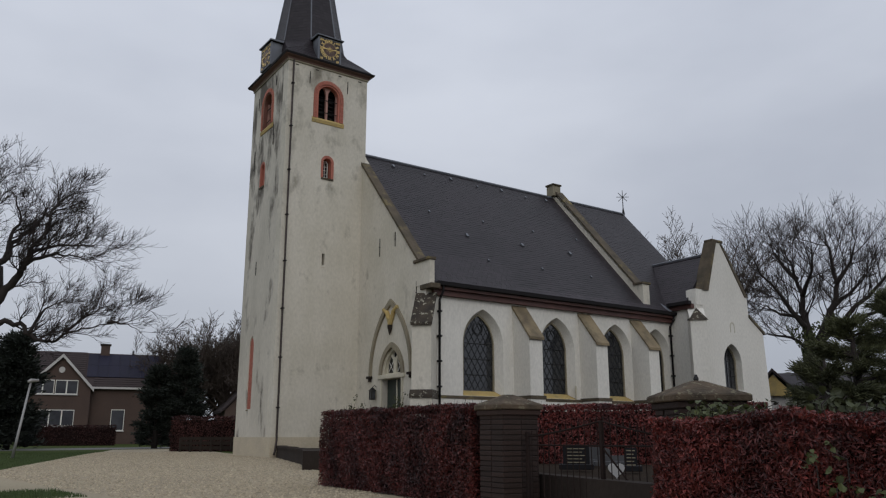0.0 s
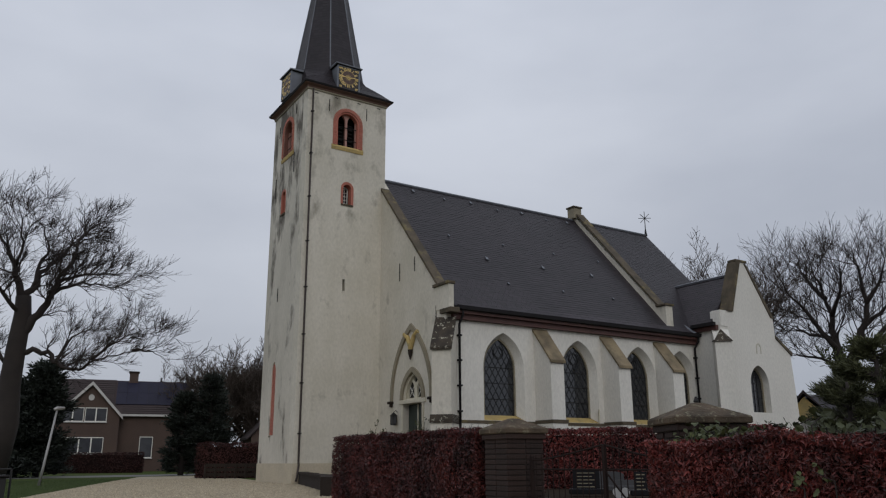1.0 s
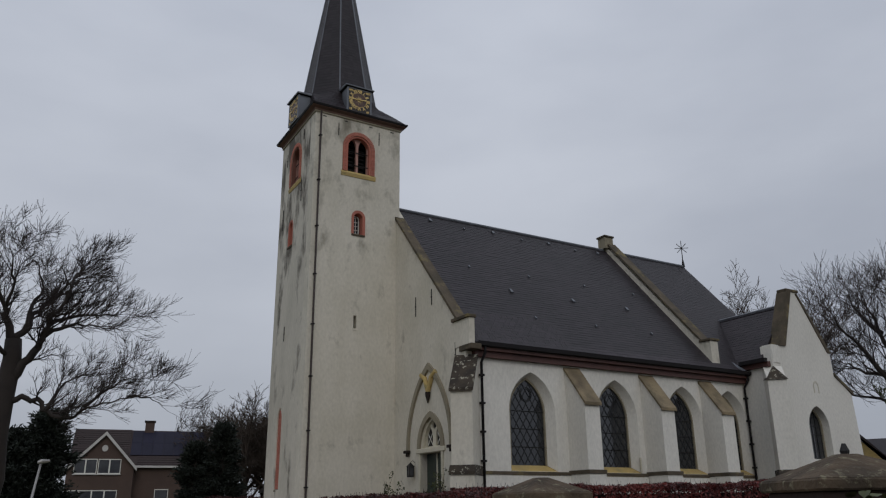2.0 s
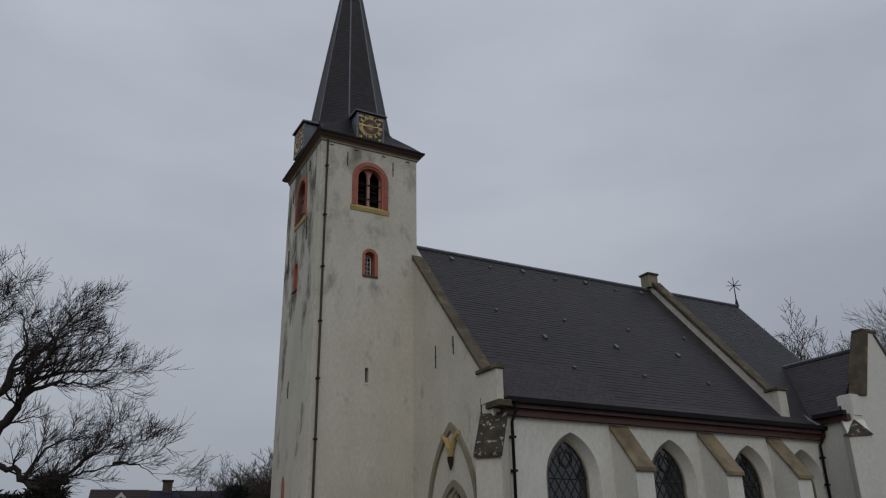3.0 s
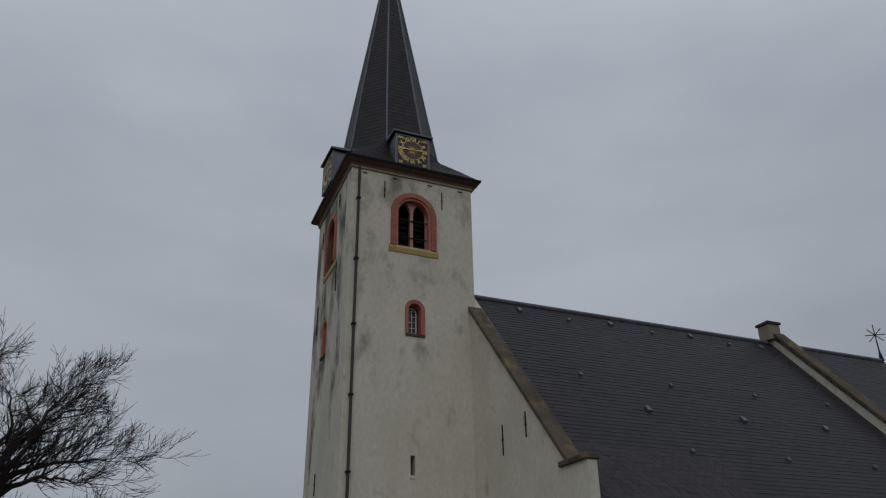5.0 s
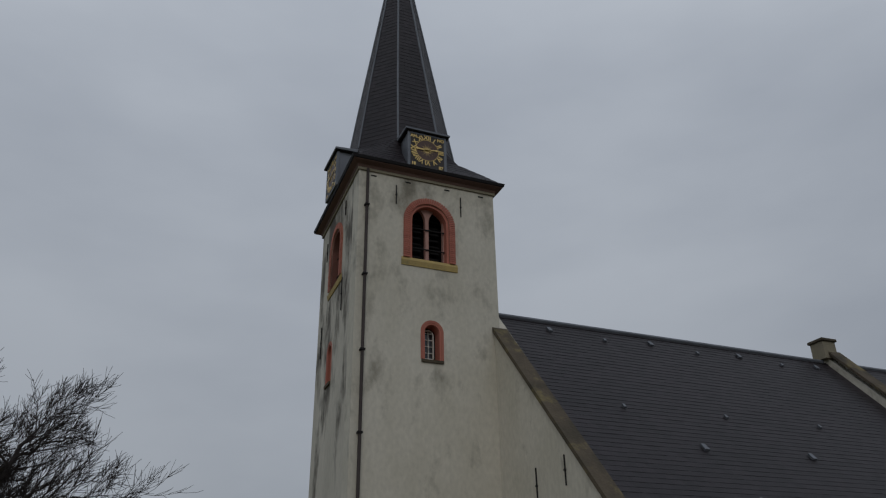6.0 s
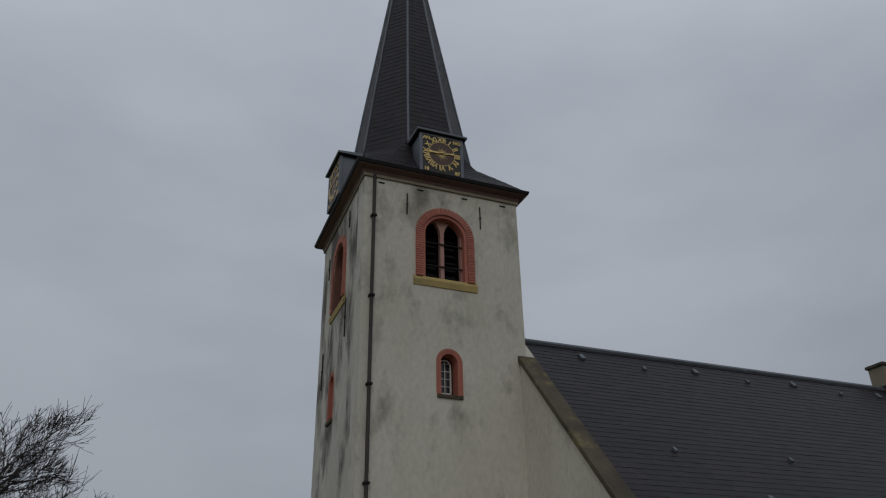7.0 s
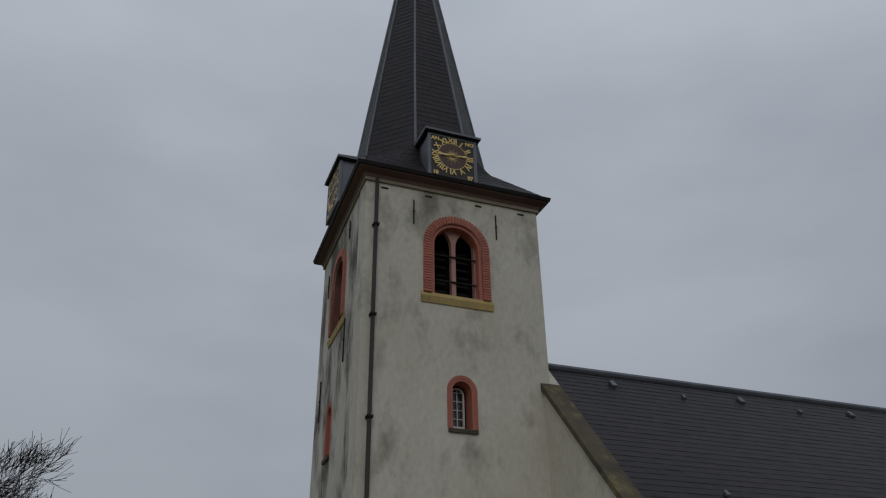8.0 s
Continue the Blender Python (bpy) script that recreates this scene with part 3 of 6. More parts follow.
def ring_of(loops, mat, name, smooth=False):
    bm = bmesh.new()
    rings = [[bm.verts.new(p) for p in loop] for loop in loops]
    n = len(rings[0])
    for a, b in zip(rings, rings[1:]):
        for k in range(n):
            bm.faces.new((a[k], a[(k + 1) % n], b[(k + 1) % n], b[k]))
    bm.faces.new(rings[0][::-1])
    bm.faces.new(rings[-1])
    return hang(part(name, bm, mat, smooth=smooth), church)


def square(e, z):
    return [(-e - SKEW, -e, z), (TW + e, -e, z), (TW + e, TD + e, z), (-e - NORTH, TD + e, z)]


ring_of([square(0.06, 19.66), square(0.09, 19.74), square(0.25, 19.81), square(0.25, 19.83)], SOFFIT, "tower_soffit")
ring_of([square(0.25, 19.832), square(0.285, 19.84), square(0.315, 19.93), square(0.27, 19.935)], GUTTER, "tower_gutter")
CX, CY = 1.94, 2.42
APEX = Vector((1.66, 2.2, 32.6))


def octagon(r, z, lean):
    """Flat-to-flat radius r; corners off the axes by 22.5 degrees."""
    c = Vector((CX, CY, z)).lerp(APEX, lean)
    c.z = z
    R = r / math.cos(math.pi / 8)
    return [(c.x + R * math.cos(math.pi / 8 + k * math.pi / 4), c.y + R * math.sin(math.pi / 8 + k * math.pi / 4), z) for k in range(8)]


def square8(e, z):
    """A square with the octagon's eight corners on its sides."""
    sx, sy = TW / 2 + e, TD / 2 + e
    tx, ty = sx * 0.98, sy * 0.98
    pts = [(sx, ty), (tx, sy), (-tx, sy), (-sx, ty), (-sx, -ty), (-tx, -sy), (tx, -sy), (sx, -ty)]
    return [(CX + 0.21 + x - (0 if x > 0 else SKEW if y < 0 else NORTH), CY + 0.03 + y, z) for x, y in pts]


spire_loops = [square8(0.25, 19.935), square8(-0.14, 20.36), [tuple(Vector(a).lerp(Vector(b), 0.55)) for a, b in zip(square8(-0.38, 20.8), octagon(1.93, 20.8, 0))], octagon(1.78, 21.5, 0.03)]
spire_loops = [[Vector(p) for p in loop] for loop in spire_loops]
spire_loops += [[Vector(p) for p in octagon(1.78 * (32.6 - z) / (32.6 - 21.5), z, (z - 20) / 13.0)] for z in (24, 27, 30, 32.8)]
spire = ring_of(spire_loops, SLATE, "spire_core")
for k in range(8):
    pts = [loop[k] + (loop[k] - Vector((CX, CY, loop[k].z))).normalized() * 0.01 for loop in spire_loops[3:]]
    hang(part("spire_rib", tube(bmesh.new(), pts, 0.035, 5), LEAD), church)

# slates of the spire, laid in courses
bm = bmesh.new()
for face_k in range(8):
    for a, b in zip(spire_loops[:-1], spire_loops[1:]):
        p00, p10, p01, p11 = a[face_k], a[(face_k + 1) % 8], b[face_k], b[(face_k + 1) % 8]
        height = ((p01 + p11) / 2 - (p00 + p10) / 2).length
        rows = max(1, int(height / 0.17))
        out = ((p10 - p00).cross(p01 - p00))
        if out.length < 1e-6:
            out = (p11 - p10).cross(p01 - p10)
        out.normalize()
        if out.dot(p00 - Vector((CX, CY, p00.z))) < 0:
            out = -out
        for r in range(rows):
            l0, r0 = p00.lerp(p01, r / rows), p10.lerp(p11, r / rows)
            l1, r1 = p00.lerp(p01, min(1, (r + 1.15) / rows)), p10.lerp(p11, min(1, (r + 1.15) / rows))
            width = (r0 - l0).length
            cols = max(1, round(width / 0.24))
            for c in range(cols):
                f0, f1 = (c + 0.02 + 0.0) / cols, (c + 0.98) / cols
                lift = out * (0.011 + random.uniform(0, 0.005))
                thin = out * 0.006
                v = [bm.verts.new(p) for p in (l0.lerp(r0, f0) + lift, l0.lerp(r0, f1) + lift, l1.lerp(r1, f1) + thin, l1.lerp(r1, f0) + thin, l0.lerp(r0, f0), l0.lerp(r0, f1))]
                bm.faces.new(v[:4])
                bm.faces.new((v[4], v[5], v[1], v[0]))
slates = part("spire_slating", bm, SLATE)
tagged(hang(slates, church), kind="stuff")


def roman(value):
    out = ""
    for n, s in ((10, "X"), (9, "IX"), (5, "V"), (4, "IV"), (1, "I")):
        while value >= n:
            out, value = out + s, value - n
    return out


def lettering(name, text, size, place_m, mat, holder, extrude=0.008, squeeze=1.0):
    curve = bpy.data.curves.new(name, "FONT")
    curve.body, curve.size, curve.extrude = text, size, extrude
    curve.align_x, curve.align_y = "CENTER", "CENTER"
    curve.offset = 0.006
    tmp = new("scratch_text", curve)
    bpy.context.view_layer.update()
    me = bpy.data.meshes.new_from_object(tmp.evaluated_get(bpy.context.evaluated_depsgraph_get()))
    bpy.data.objects.remove(tmp)
    me.transform(Matrix.Diagonal((squeeze, 1, 1, 1)))
    me.transform(place_m)
    me.materials.clear()
    me.materials.append(mat)
    ob = new(name, me)
    return hang(ob, holder)


def clock_dormer(turn, out=0.0):
    """A lead-clad dormer with a clock; built for the south side and turned about the tower's axis."""
    holder = empty("clock_dormer", CX, CY, 19.9)
    holder.parent = church
    x0, x1, z0, z1, yf, yb = 1.25, 2.59, 19.97, 21.30, -0.16, 1.3
    cx, cz = (x0 + x1) / 2, 20.68
    m = Matrix.Translation((CX, CY, 0)) @ Matrix.Rotation(turn, 4, "Z") @ Matrix.Translation((-CX, -CY - out, 0))

    def put(ob):
        ob.data.transform(m)
        return hang(ob, holder)
    put(part("dormer_body", boxes((x0 + 0.03, x1 - 0.03, yf + 0.03, yb + 0.6, z0, z1)), LEAD))
    put(part("dormer_frame", boxes((x0, x0 + 0.09, yf - 0.03, yf + 0.06, z0, z1), (x1 - 0.09, x1, yf - 0.03, yf + 0.06, z0, z1), (x0 + 0.09, x1 - 0.09, yf - 0.03, yf + 0.06, z0, z0 + 0.05), (x0 + 0.09, x1 - 0.09, yf - 0.03, yf + 0.06, z1 - 0.07, z1), bevel=0.008), LEAD))
    put(part("dormer_roof", prism(bmesh.new(), [(x0 - 0.10, yf - 0.12, z1 + 0.03), (x0 - 0.10, yf - 0.12, z1 + 0.09), (x0 - 0.10, yb, z1 + 0.20), (x0 - 0.10, yb, z1 + 0.03)], (x1 - x0 + 0.2, 0, 0)), LEAD))
    put(part("dormer_cornice", boxes((x0 - 0.06, x1 + 0.06, yf - 0.08, yb, z1, z1 + 0.035)), GUTTER))
    put(part("dial_board", boxes((x0 + 0.09, x1 - 0.09, yf - 0.01, yf + 0.03, z0 + 0.05, z1 - 0.07)), DIAL))
    for r0, r1, d in ((0.385, 0.40, 0.012), (0.0, 0.385, 0.006)):
        n = 48
        a = [(cx + r1 * math.cos(2 * math.pi * k / n), yf - 0.01 - d, cz + r1 * math.sin(2 * math.pi * k / n)) for k in range(n)]
        if r0 == 0:
            disc = bmesh.new()
            prism(disc, a, (0, 0.006, 0))
            put(part("dial_centre", disc, DIAL_RED))
        else:
            ring = bmesh.new()
            outer = [ring.verts.new(p) for p in a]
            inner = [ring.verts.new((cx + (p[0] - cx) * r0 / r1, p[1], cz + (p[2] - cz) * r0 / r1)) for p in a]
            for k in range(n):
                ring.faces.new((outer[k], outer[(k + 1) % n], inner[(k + 1) % n], inner[k]))
            put(part("dial_ring", ring, GOLD))
    for hour in range(1, 13):
        ang = radians(90 - 30 * hour)
        mm = Matrix.Translation((cx + 0.475 * math.cos(ang), yf - 0.022, cz + 0.475 * math.sin(ang))) @ Matrix.Rotation(radians(90), 4, "X") @ Matrix.Rotation(ang - radians(90), 4, "Z")
        lettering("hour_numeral", roman(hour), 0.225, m @ mm, GOLD, holder, squeeze=0.95)
    for k in range(24):
        a = 2 * math.pi * k / 24 + 0.1
        ray = bmesh.new()
        tip, base = 0.25 if k % 2 else 0.18, 0.04
        prism(ray, [(cx + base * math.cos(a - 0.25), yf - 0.02, cz + base * math.sin(a - 0.25)), (cx + tip * math.cos(a), yf - 0.02, cz + tip * math.sin(a)), (cx + base * math.cos(a + 0.25), yf - 0.02, cz + base * math.sin(a + 0.25))], (0, 0.004, 0))
        put(part("sun_ray", ray, GOLD))
    for name, angle, length, width in (("hour_hand", 178, 0.44, 0.05), ("minute_hand", 8, 0.40, 0.035)):
        a = radians(angle)
        d, s = Vector((math.cos(a), 0, math.sin(a))), Vector((-math.sin(a), 0, math.cos(a)))
        o = Vector((cx, yf - 0.045, cz))
        hand = bmesh.new()
        prism(hand, [o - d * 0.12 - s * width / 2, o + d * length * 0.7 - s * width / 2, o + d * length * 0.78 - s * width, o + d * length, o + d * length * 0.78 + s * width, o + d * length * 0.7 + s * width / 2, o - d * 0.12 + s * width / 2], (0, 0.012, 0))
        put(part(name, hand, GOLD))
    for text, u, v in (("AN", x0 + 0.2, z1 - 0.15), ("NO", x1 - 0.2, z1 - 0.15), ("18", x0 + 0.2, z0 + 0.13), ("87", x1 - 0.2, z0 + 0.13)):
        mm = Matrix.Translation((u, yf - 0.018, v)) @ Matrix.Rotation(radians(90), 4, "X")
        lettering("dial_lettering", text, 0.15, m @ mm, GOLD, holder)
    holder["label"] = "grey lead clock dormer with a gilded dial"


clock_dormer(0.0)
clock_dormer(radians(-90), -0.12)

# ---- nave ----
GABLE, NAVE, TSOUTH, TWEST = on_plane("x", XG), on_plane("y", YN), on_plane("y", YT), on_plane("x", XT)
EAVE_Y, EAVE_Z = -6.39, 7.56
KINK_Y, KINK_Z = -6.0, ZR - SLOPE * (YR + 6.0)
NORTH_Y = 2 * YR - YN
BASE = 0.0


def roof_z(y):
    return ZR - SLOPE * abs(y - YR)


DOOR = -3.27
door_hole = pointed(DOOR, 0.4, 3.62, 1.7, 5.0)
gable_out = [(YN, BASE), (NORTH_Y, BASE), (NORTH_Y, 7.6), (YR, ZR + 0.05), (-5.3, roof_z(-5.3) + 0.02), (-5.5, 8.5), (-5.7, 8.3), (YN, 7.4)]
gable = hang(part("gable_wall", pierced(gable_out, [door_hole], GABLE, 0.55), PLASTER), church)
win_x = [7.31, 11.95, 16.15, 19.36]
WZ0, WSP, WTOP, WW = 2.95, 5.05, 6.48, 1.86
win_holes = [pointed(c, WZ0 - 0.25, WSP, WW + 0.48, WTOP + 0.18) for c in win_x]
wall_s = hang(part("nave_wall", pierced([(XG + 0.55, BASE), (XT, BASE), (XT, 7.3), (XG + 0.55, 7.3)], win_holes, NAVE, 0.75), PLASTER_CLEAN), church)
hang(part("nave_wall", boxes((XG + 0.55, 28, NORTH_Y - 0.6, NORTH_Y, BASE, 7.15), (27.4, 28, YN, NORTH_Y - 0.6, BASE, 7.15), (XT, 27.4, YN, YN + 0.6, BASE, 7.15)), PLASTER_CLEAN), church)
hang(part("plinth_course", boxes((XG - 0.04, XT, YN - 0.10, YN, 2.55, 2.68)), COPING), church)
hang(part("nave_plinth", boxes((XG - 0.02, XT, YN - 0.07, YN, BASE, 2.55)), PLASTER_CLEAN), church)

for c in win_x:
    win = empty("nave_window", c, YN, WZ0)
    win.parent = church
    win["label"] = "tall pointed leaded window with a pale stone reveal"
    # splayed reveal
    o, i = pointed(c, WZ0 - 0.25, WSP, WW + 0.48, WTOP + 0.18), pointed(c, WZ0, WSP, WW, WTOP)
    bm = bmesh.new()
    qo, qi = [bm.verts.new(NAVE(u, v, 0.0)) for u, v in o], [bm.verts.new(NAVE(u, v, -0.40)) for u, v in i]
    for k in range(1, len(o)):
        j = (k + 1) % len(o)
        bm.faces.new((qo[k], qo[j], qi[j], qi[k]))
    hang(part("splayed_reveal", bm, PLASTER_CLEAN), win)
    hang(part("stone_frame", band(pointed(c, WZ0, WSP, WW, WTOP), pointed(c, WZ0, WSP, WW - 0.14, WTOP - 0.09), NAVE, -0.46, -0.37), HOOD_STONE), win)
    hang(part("pane", sheet(pointed(c, WZ0, WSP, WW, WTOP), NAVE, -0.45), GLASS, label="dark leaded glass"), win)
    bm = prism(bmesh.new(), [NAVE(c - WW / 2 - 0.28, WZ0 - 0.42, -0.05), NAVE(c - WW / 2 - 0.28, WZ0 - 0.42, 0.07), NAVE(c - WW / 2 - 0.28, WZ0 - 0.30, 0.07), NAVE(c - WW / 2 - 0.28, WZ0 + 0.0, -0.45)], (WW + 0.56, 0, 0))
    hang(part("sill", bm, SANDSTONE, label="yellow sandstone sloping sill"), win)
    # lattice of leads clipped to the light
    bm = bmesh.new()
    half, r = WW / 2 - 0.08, None
    hh = WTOP - 0.12 - WSP
    r = (hh * hh + half * half) / (2 * half)

    def inside(u, v):
        if v < WZ0 + 0.02 or abs(u - c) > half:
            return False
        if v <= WSP:
            return True
        return math.hypot(u - (c + half - r), v - WSP) < r and math.hypot(u - (c - half + r), v - WSP) < r
    for s in (-1, 1):
        for k in range(-14, 30):
            start, run = None, []
            for q in range(0, 160):
                v = WZ0 + q * 0.025
                u = c - half + k * 0.34 + s * (v - WZ0) * 0.62 if s > 0 else c + half - k * 0.34 - (v - WZ0) * 0.62
                if inside(u, v):
                    run.append((u, v))
            if len(run) > 4:
                tube(bm, [NAVE(*run[0], -0.435), NAVE(*run[-1], -0.435)], 0.013, 4)
    for rr in (0.24, 0.30):
        tube(bm, [NAVE(c + rr * math.cos(a), WSP + 0.75 + rr * math.sin(a), -0.432) for a in (2 * math.pi * k / 20 for k in range(21))], 0.014, 4)
    tagged(hang(part("leading", bm, LEADING), win), kind="stuff")
    for k in range(1, 4):
        zz = WZ0 + 0.72 * k
        hang(part("saddle_bar", tube(bmesh.new(), [NAVE(c - WW / 2, zz, -0.42), NAVE(c + WW / 2, zz, -0.42)], 0.016, 5), IRON), win)


def buttress(x, place_y, w, depth, z_front, z_top, z_low=2.62):
    """A stepped wall buttress with a sloping stone cap."""
    b = empty("buttress", x, place_y, 0)
    b.parent = church
    y1 = place_y - depth
    hang(part("buttress_body", prism(bmesh.new(), [(x - w / 2, place_y, BASE), (x - w / 2, y1, BASE), (x - w / 2, y1, z_front), (x - w / 2, place_y, z_top)], (w, 0, 0)), PLASTER_CLEAN), b)
    s = (z_top - z_front) / depth
    bm = prism(bmesh.new(), [(x - w / 2 - 0.05, place_y, z_top + 0.02), (x - w / 2 - 0.05, y1 - 0.10, z_front - 0.10 * s), (x - w / 2 - 0.05, y1 - 0.10, z_front - 0.10 * s + 0.13), (x - w / 2 - 0.05, place_y, z_top + 0.16)], (w + 0.1, 0, 0))
    hang(part("sloping_cap", bm, CAP_BROWN, label="brown stained stone cap"), b)
    hang(part("plinth_cap", boxes((x - w / 2 - 0.07, x + w / 2 + 0.07, y1 - 0.12, place_y, z_low - 0.04, z_low + 0.12), bevel=0.01), COPING), b)
    hang(part("buttress_plinth", boxes((x - w / 2 - 0.04, x + w / 2 + 0.04, y1 - 0.08, place_y, BASE, z_low - 0.04)), PLASTER_CLEAN), b)
    b["label"] = "white plastered buttress with a sloping sandstone cap"


for x in (9.5, 13.85, 17.72):
    buttress(x, YN, 0.8, 1.15, 5.42, 6.85)

# diagonal buttress on the corner beside the door


def diagonal_buttress(cx, cy, half, reach, z_low, z_front, z_top, mat, label, peak=False):
    """A buttress set cornerwise, with a sloping stone cap and a moulded plinth."""
    b = empty("buttress", cx, cy, 0)
    b.parent = church
    b["label"] = label
    fall = (z_top - z_front) / reach
    out, side = Vector((-1, -1, 0)).normalized(), Vector((1, -1, 0)).normalized()
    o = Vector((cx, cy, 0))

    def at(u, d, z):
        return o + side * u + out * d + Vector((0, 0, z))

    def slab_of(profile, w):
        return prism(bmesh.new(), [at(-w, d, z) for d, z in profile], side * 2 * w)
    hang(part("buttress_body", slab_of([(-0.5, BASE), (reach, BASE), (reach, z_front), (0.0, z_top), (-0.5, z_top - 0.3)], half), mat), b)
    if peak:
        bm = bmesh.new()
        q = [bm.verts.new(p) for p in (at(-half - 0.07, reach + 0.08, z_front), at(half + 0.07, reach + 0.08, z_front), at(half + 0.07, 0.0, z_front + 0.1), at(-half - 0.07, 0.0, z_front + 0.1), at(0, reach * 0.35, z_top))]
        for f in ((0, 1, 4), (1, 2, 4), (2, 3, 4), (3, 0, 4), (3, 2, 1, 0)):
            bm.faces.new([q[k] for k in f])
        hang(part("sloping_cap", bm, LICHEN), b)
    else:
        hang(part("sloping_cap", slab_of([(-0.1, z_top + 0.02 + 0.1 * fall), (reach + 0.10, z_front - 0.10 * fall + 0.01), (reach + 0.10, z_front - 0.10 * fall + 0.14), (-0.1, z_top + 0.16 + 0.1 * fall)], half + 0.05), LICHEN), b)
    hang(part("plinth_cap", slab_of([(-0.4, z_low - 0.05), (reach + 0.13, z_low - 0.05), (reach + 0.13, z_low + 0.08), (reach, z_low + 0.30), (-0.4, z_low + 0.30)], half + 0.07), LICHEN), b)
    hang(part("buttress_plinth", slab_of([(-0.5, BASE), (reach + 0.07, BASE), (reach + 0.07, z_low - 0.05), (-0.5, z_low - 0.05)], half + 0.04), mat), b)


diagonal_buttress(XG, YN, 0.42, 0.95, 2.55, 5.66, 6.85, PLASTER, "corner buttress with a lichen-spotted stone cap")

# gable coping with kneeler
bm = bmesh.new()
prism(bm, [(XG - 0.07, -0.02, roof_z(-0.02) + 0.03), (XG - 0.07, -0.02, roof_z(-0.02) + 0.20), (XG - 0.07, -5.5, roof_z(-5.5) + 0.20), (XG - 0.07, -5.5, roof_z(-5.5) + 0.03)], (0.50, 0, 0))
hang(part("gable_coping", bm, COPING, label="moss-covered stone gable coping"), church)
hang(part("kneeler_cap", boxes((XG - 0.12, XG + 0.30, -6.42, -5.12, 8.58, 8.72), bevel=0.02), COPING), church)
hang(part("kneeler", boxes((XG - 0.03, XG + 0.24, -6.36, -5.25, 7.5, 8.58)), PLASTER), church)
hang(part("kneeler_base", boxes((XG - 0.10, XG + 0.4, -6.60, -5.7, 7.28, 7.50), bevel=0.015), COPING), church)
for y, z0, z1 in ((-2.0, 9.5, 10.4), (-3.42, 9.73, 10.45), (-5.3, 6.7, 7.75)):
    hang(part("wall_anchor", joined(tube(bmesh.new(), [GABLE(y, z0, 0.02), GABLE(y, z1, 0.02)], 0.02, 6), tube(bmesh.new(), [GABLE(y, (z0 + z1) / 2, -0.02), GABLE(y, (z0 + z1) / 2, 0.05)], 0.03, 6)), IRON), church)

# ---- doorway ----
doorway = empty("church_door", XG, DOOR, 0.4)
doorway.parent = church
doorway["label"] = "dark green double door under a traceried pointed window"
hang(part("door_leaf", boxes((XG + 0.30, XG + 0.36, DOOR, DOOR + 0.85, 0.4, 3.50)), GREEN_DOOR), doorway)
hang(part("door_leaf", boxes((XG + 0.30, XG + 0.36, DOOR - 0.85, DOOR - 0.005, 0.4, 3.50)), GREEN_DOOR), doorway)
hang(part("door_strip", boxes((XG + 0.27, XG + 0.31, DOOR - 0.04, DOOR + 0.04, 0.4, 3.50)), SAND_PALE), doorway)
hang(part("lintel", boxes((XG - 0.09, XG + 0.35, DOOR - 1.15, DOOR + 1.15, 3.52, 3.72), bevel=0.03), SAND_PALE), doorway)
hang(part("arch_moulding", band(pointed(DOOR, 3.72, 3.74, 2.16, 5.20), pointed(DOOR, 3.72, 3.74, 1.7, 4.95), GABLE, -0.25, 0.08), HOOD_STONE), doorway)
hang(part("arch_moulding", band(pointed(DOOR, 3.72, 3.74, 1.7, 4.95), pointed(DOOR, 3.72, 3.74, 1.5, 4.84), GABLE, -0.33, -0.06), SAND_PALE), doorway)
hang(part("jamb", boxes((XG - 0.05, XG + 0.3, DOOR - 0.99, DOOR - 0.85, 0.4, 3.52)), SAND_PALE), doorway)
hang(part("jamb", boxes((XG - 0.05, XG + 0.3, DOOR + 0.85, DOOR + 0.99, 0.4, 3.52)), SAND_PALE), doorway)
lights = [pointed(DOOR + s * 0.39, 3.80, 4.15, 0.52, 4.60, 6) for s in (-1, 1)]
eye = [(DOOR + 0.17 * math.cos(2 * math.pi * k / 12), 4.66 + 0.17 * math.sin(2 * math.pi * k / 12)) for k in range(12)]
hang(part("tracery", pierced(pointed(DOOR, 3.72, 3.74, 1.56, 4.9), [*lights, eye], lambda u, v, d=0.0: GABLE(u, v, d - 0.16), 0.12), SAND_PALE, label="pale stone window tracery"), doorway)
hang(part("pane", sheet(pointed(DOOR, 3.72, 3.74, 1.56, 4.9), GABLE, -0.24), GLASS), doorway)
for s in (-1, 1):
    for q in (-1, 1):
        hang(part("glazing_bar", tube(bmesh.new(), [GABLE(DOOR + s * 0.39 - 0.2, 4.1 - q * 0.25, -0.2), GABLE(DOOR + s * 0.39 + 0.2, 4.1 + q * 0.25, -0.2)], 0.016, 4), WHITE_PAINT), doorway)
# the large blind arch
big = hang(part("blind_arch_moulding", band(pointed(-3.15, 3.72, 3.80, 3.72, 7.25, 16), pointed(-3.15, 3.72, 3.80, 3.38, 6.95, 16), GABLE, -0.02, 0.10), HOOD_STONE, label="large pointed hood moulding in yellowish stone"), church)
for y in (-1.36, -4.94):
    hang(part("corbel", joined(boxes((XG - 0.20, XG, y - 0.16, y + 0.16, 3.60, 3.72), bevel=0.02), boxes((XG - 0.12, XG, y - 0.09, y + 0.09, 3.46, 3.60), bevel=0.02)), DARK_STONE), church)
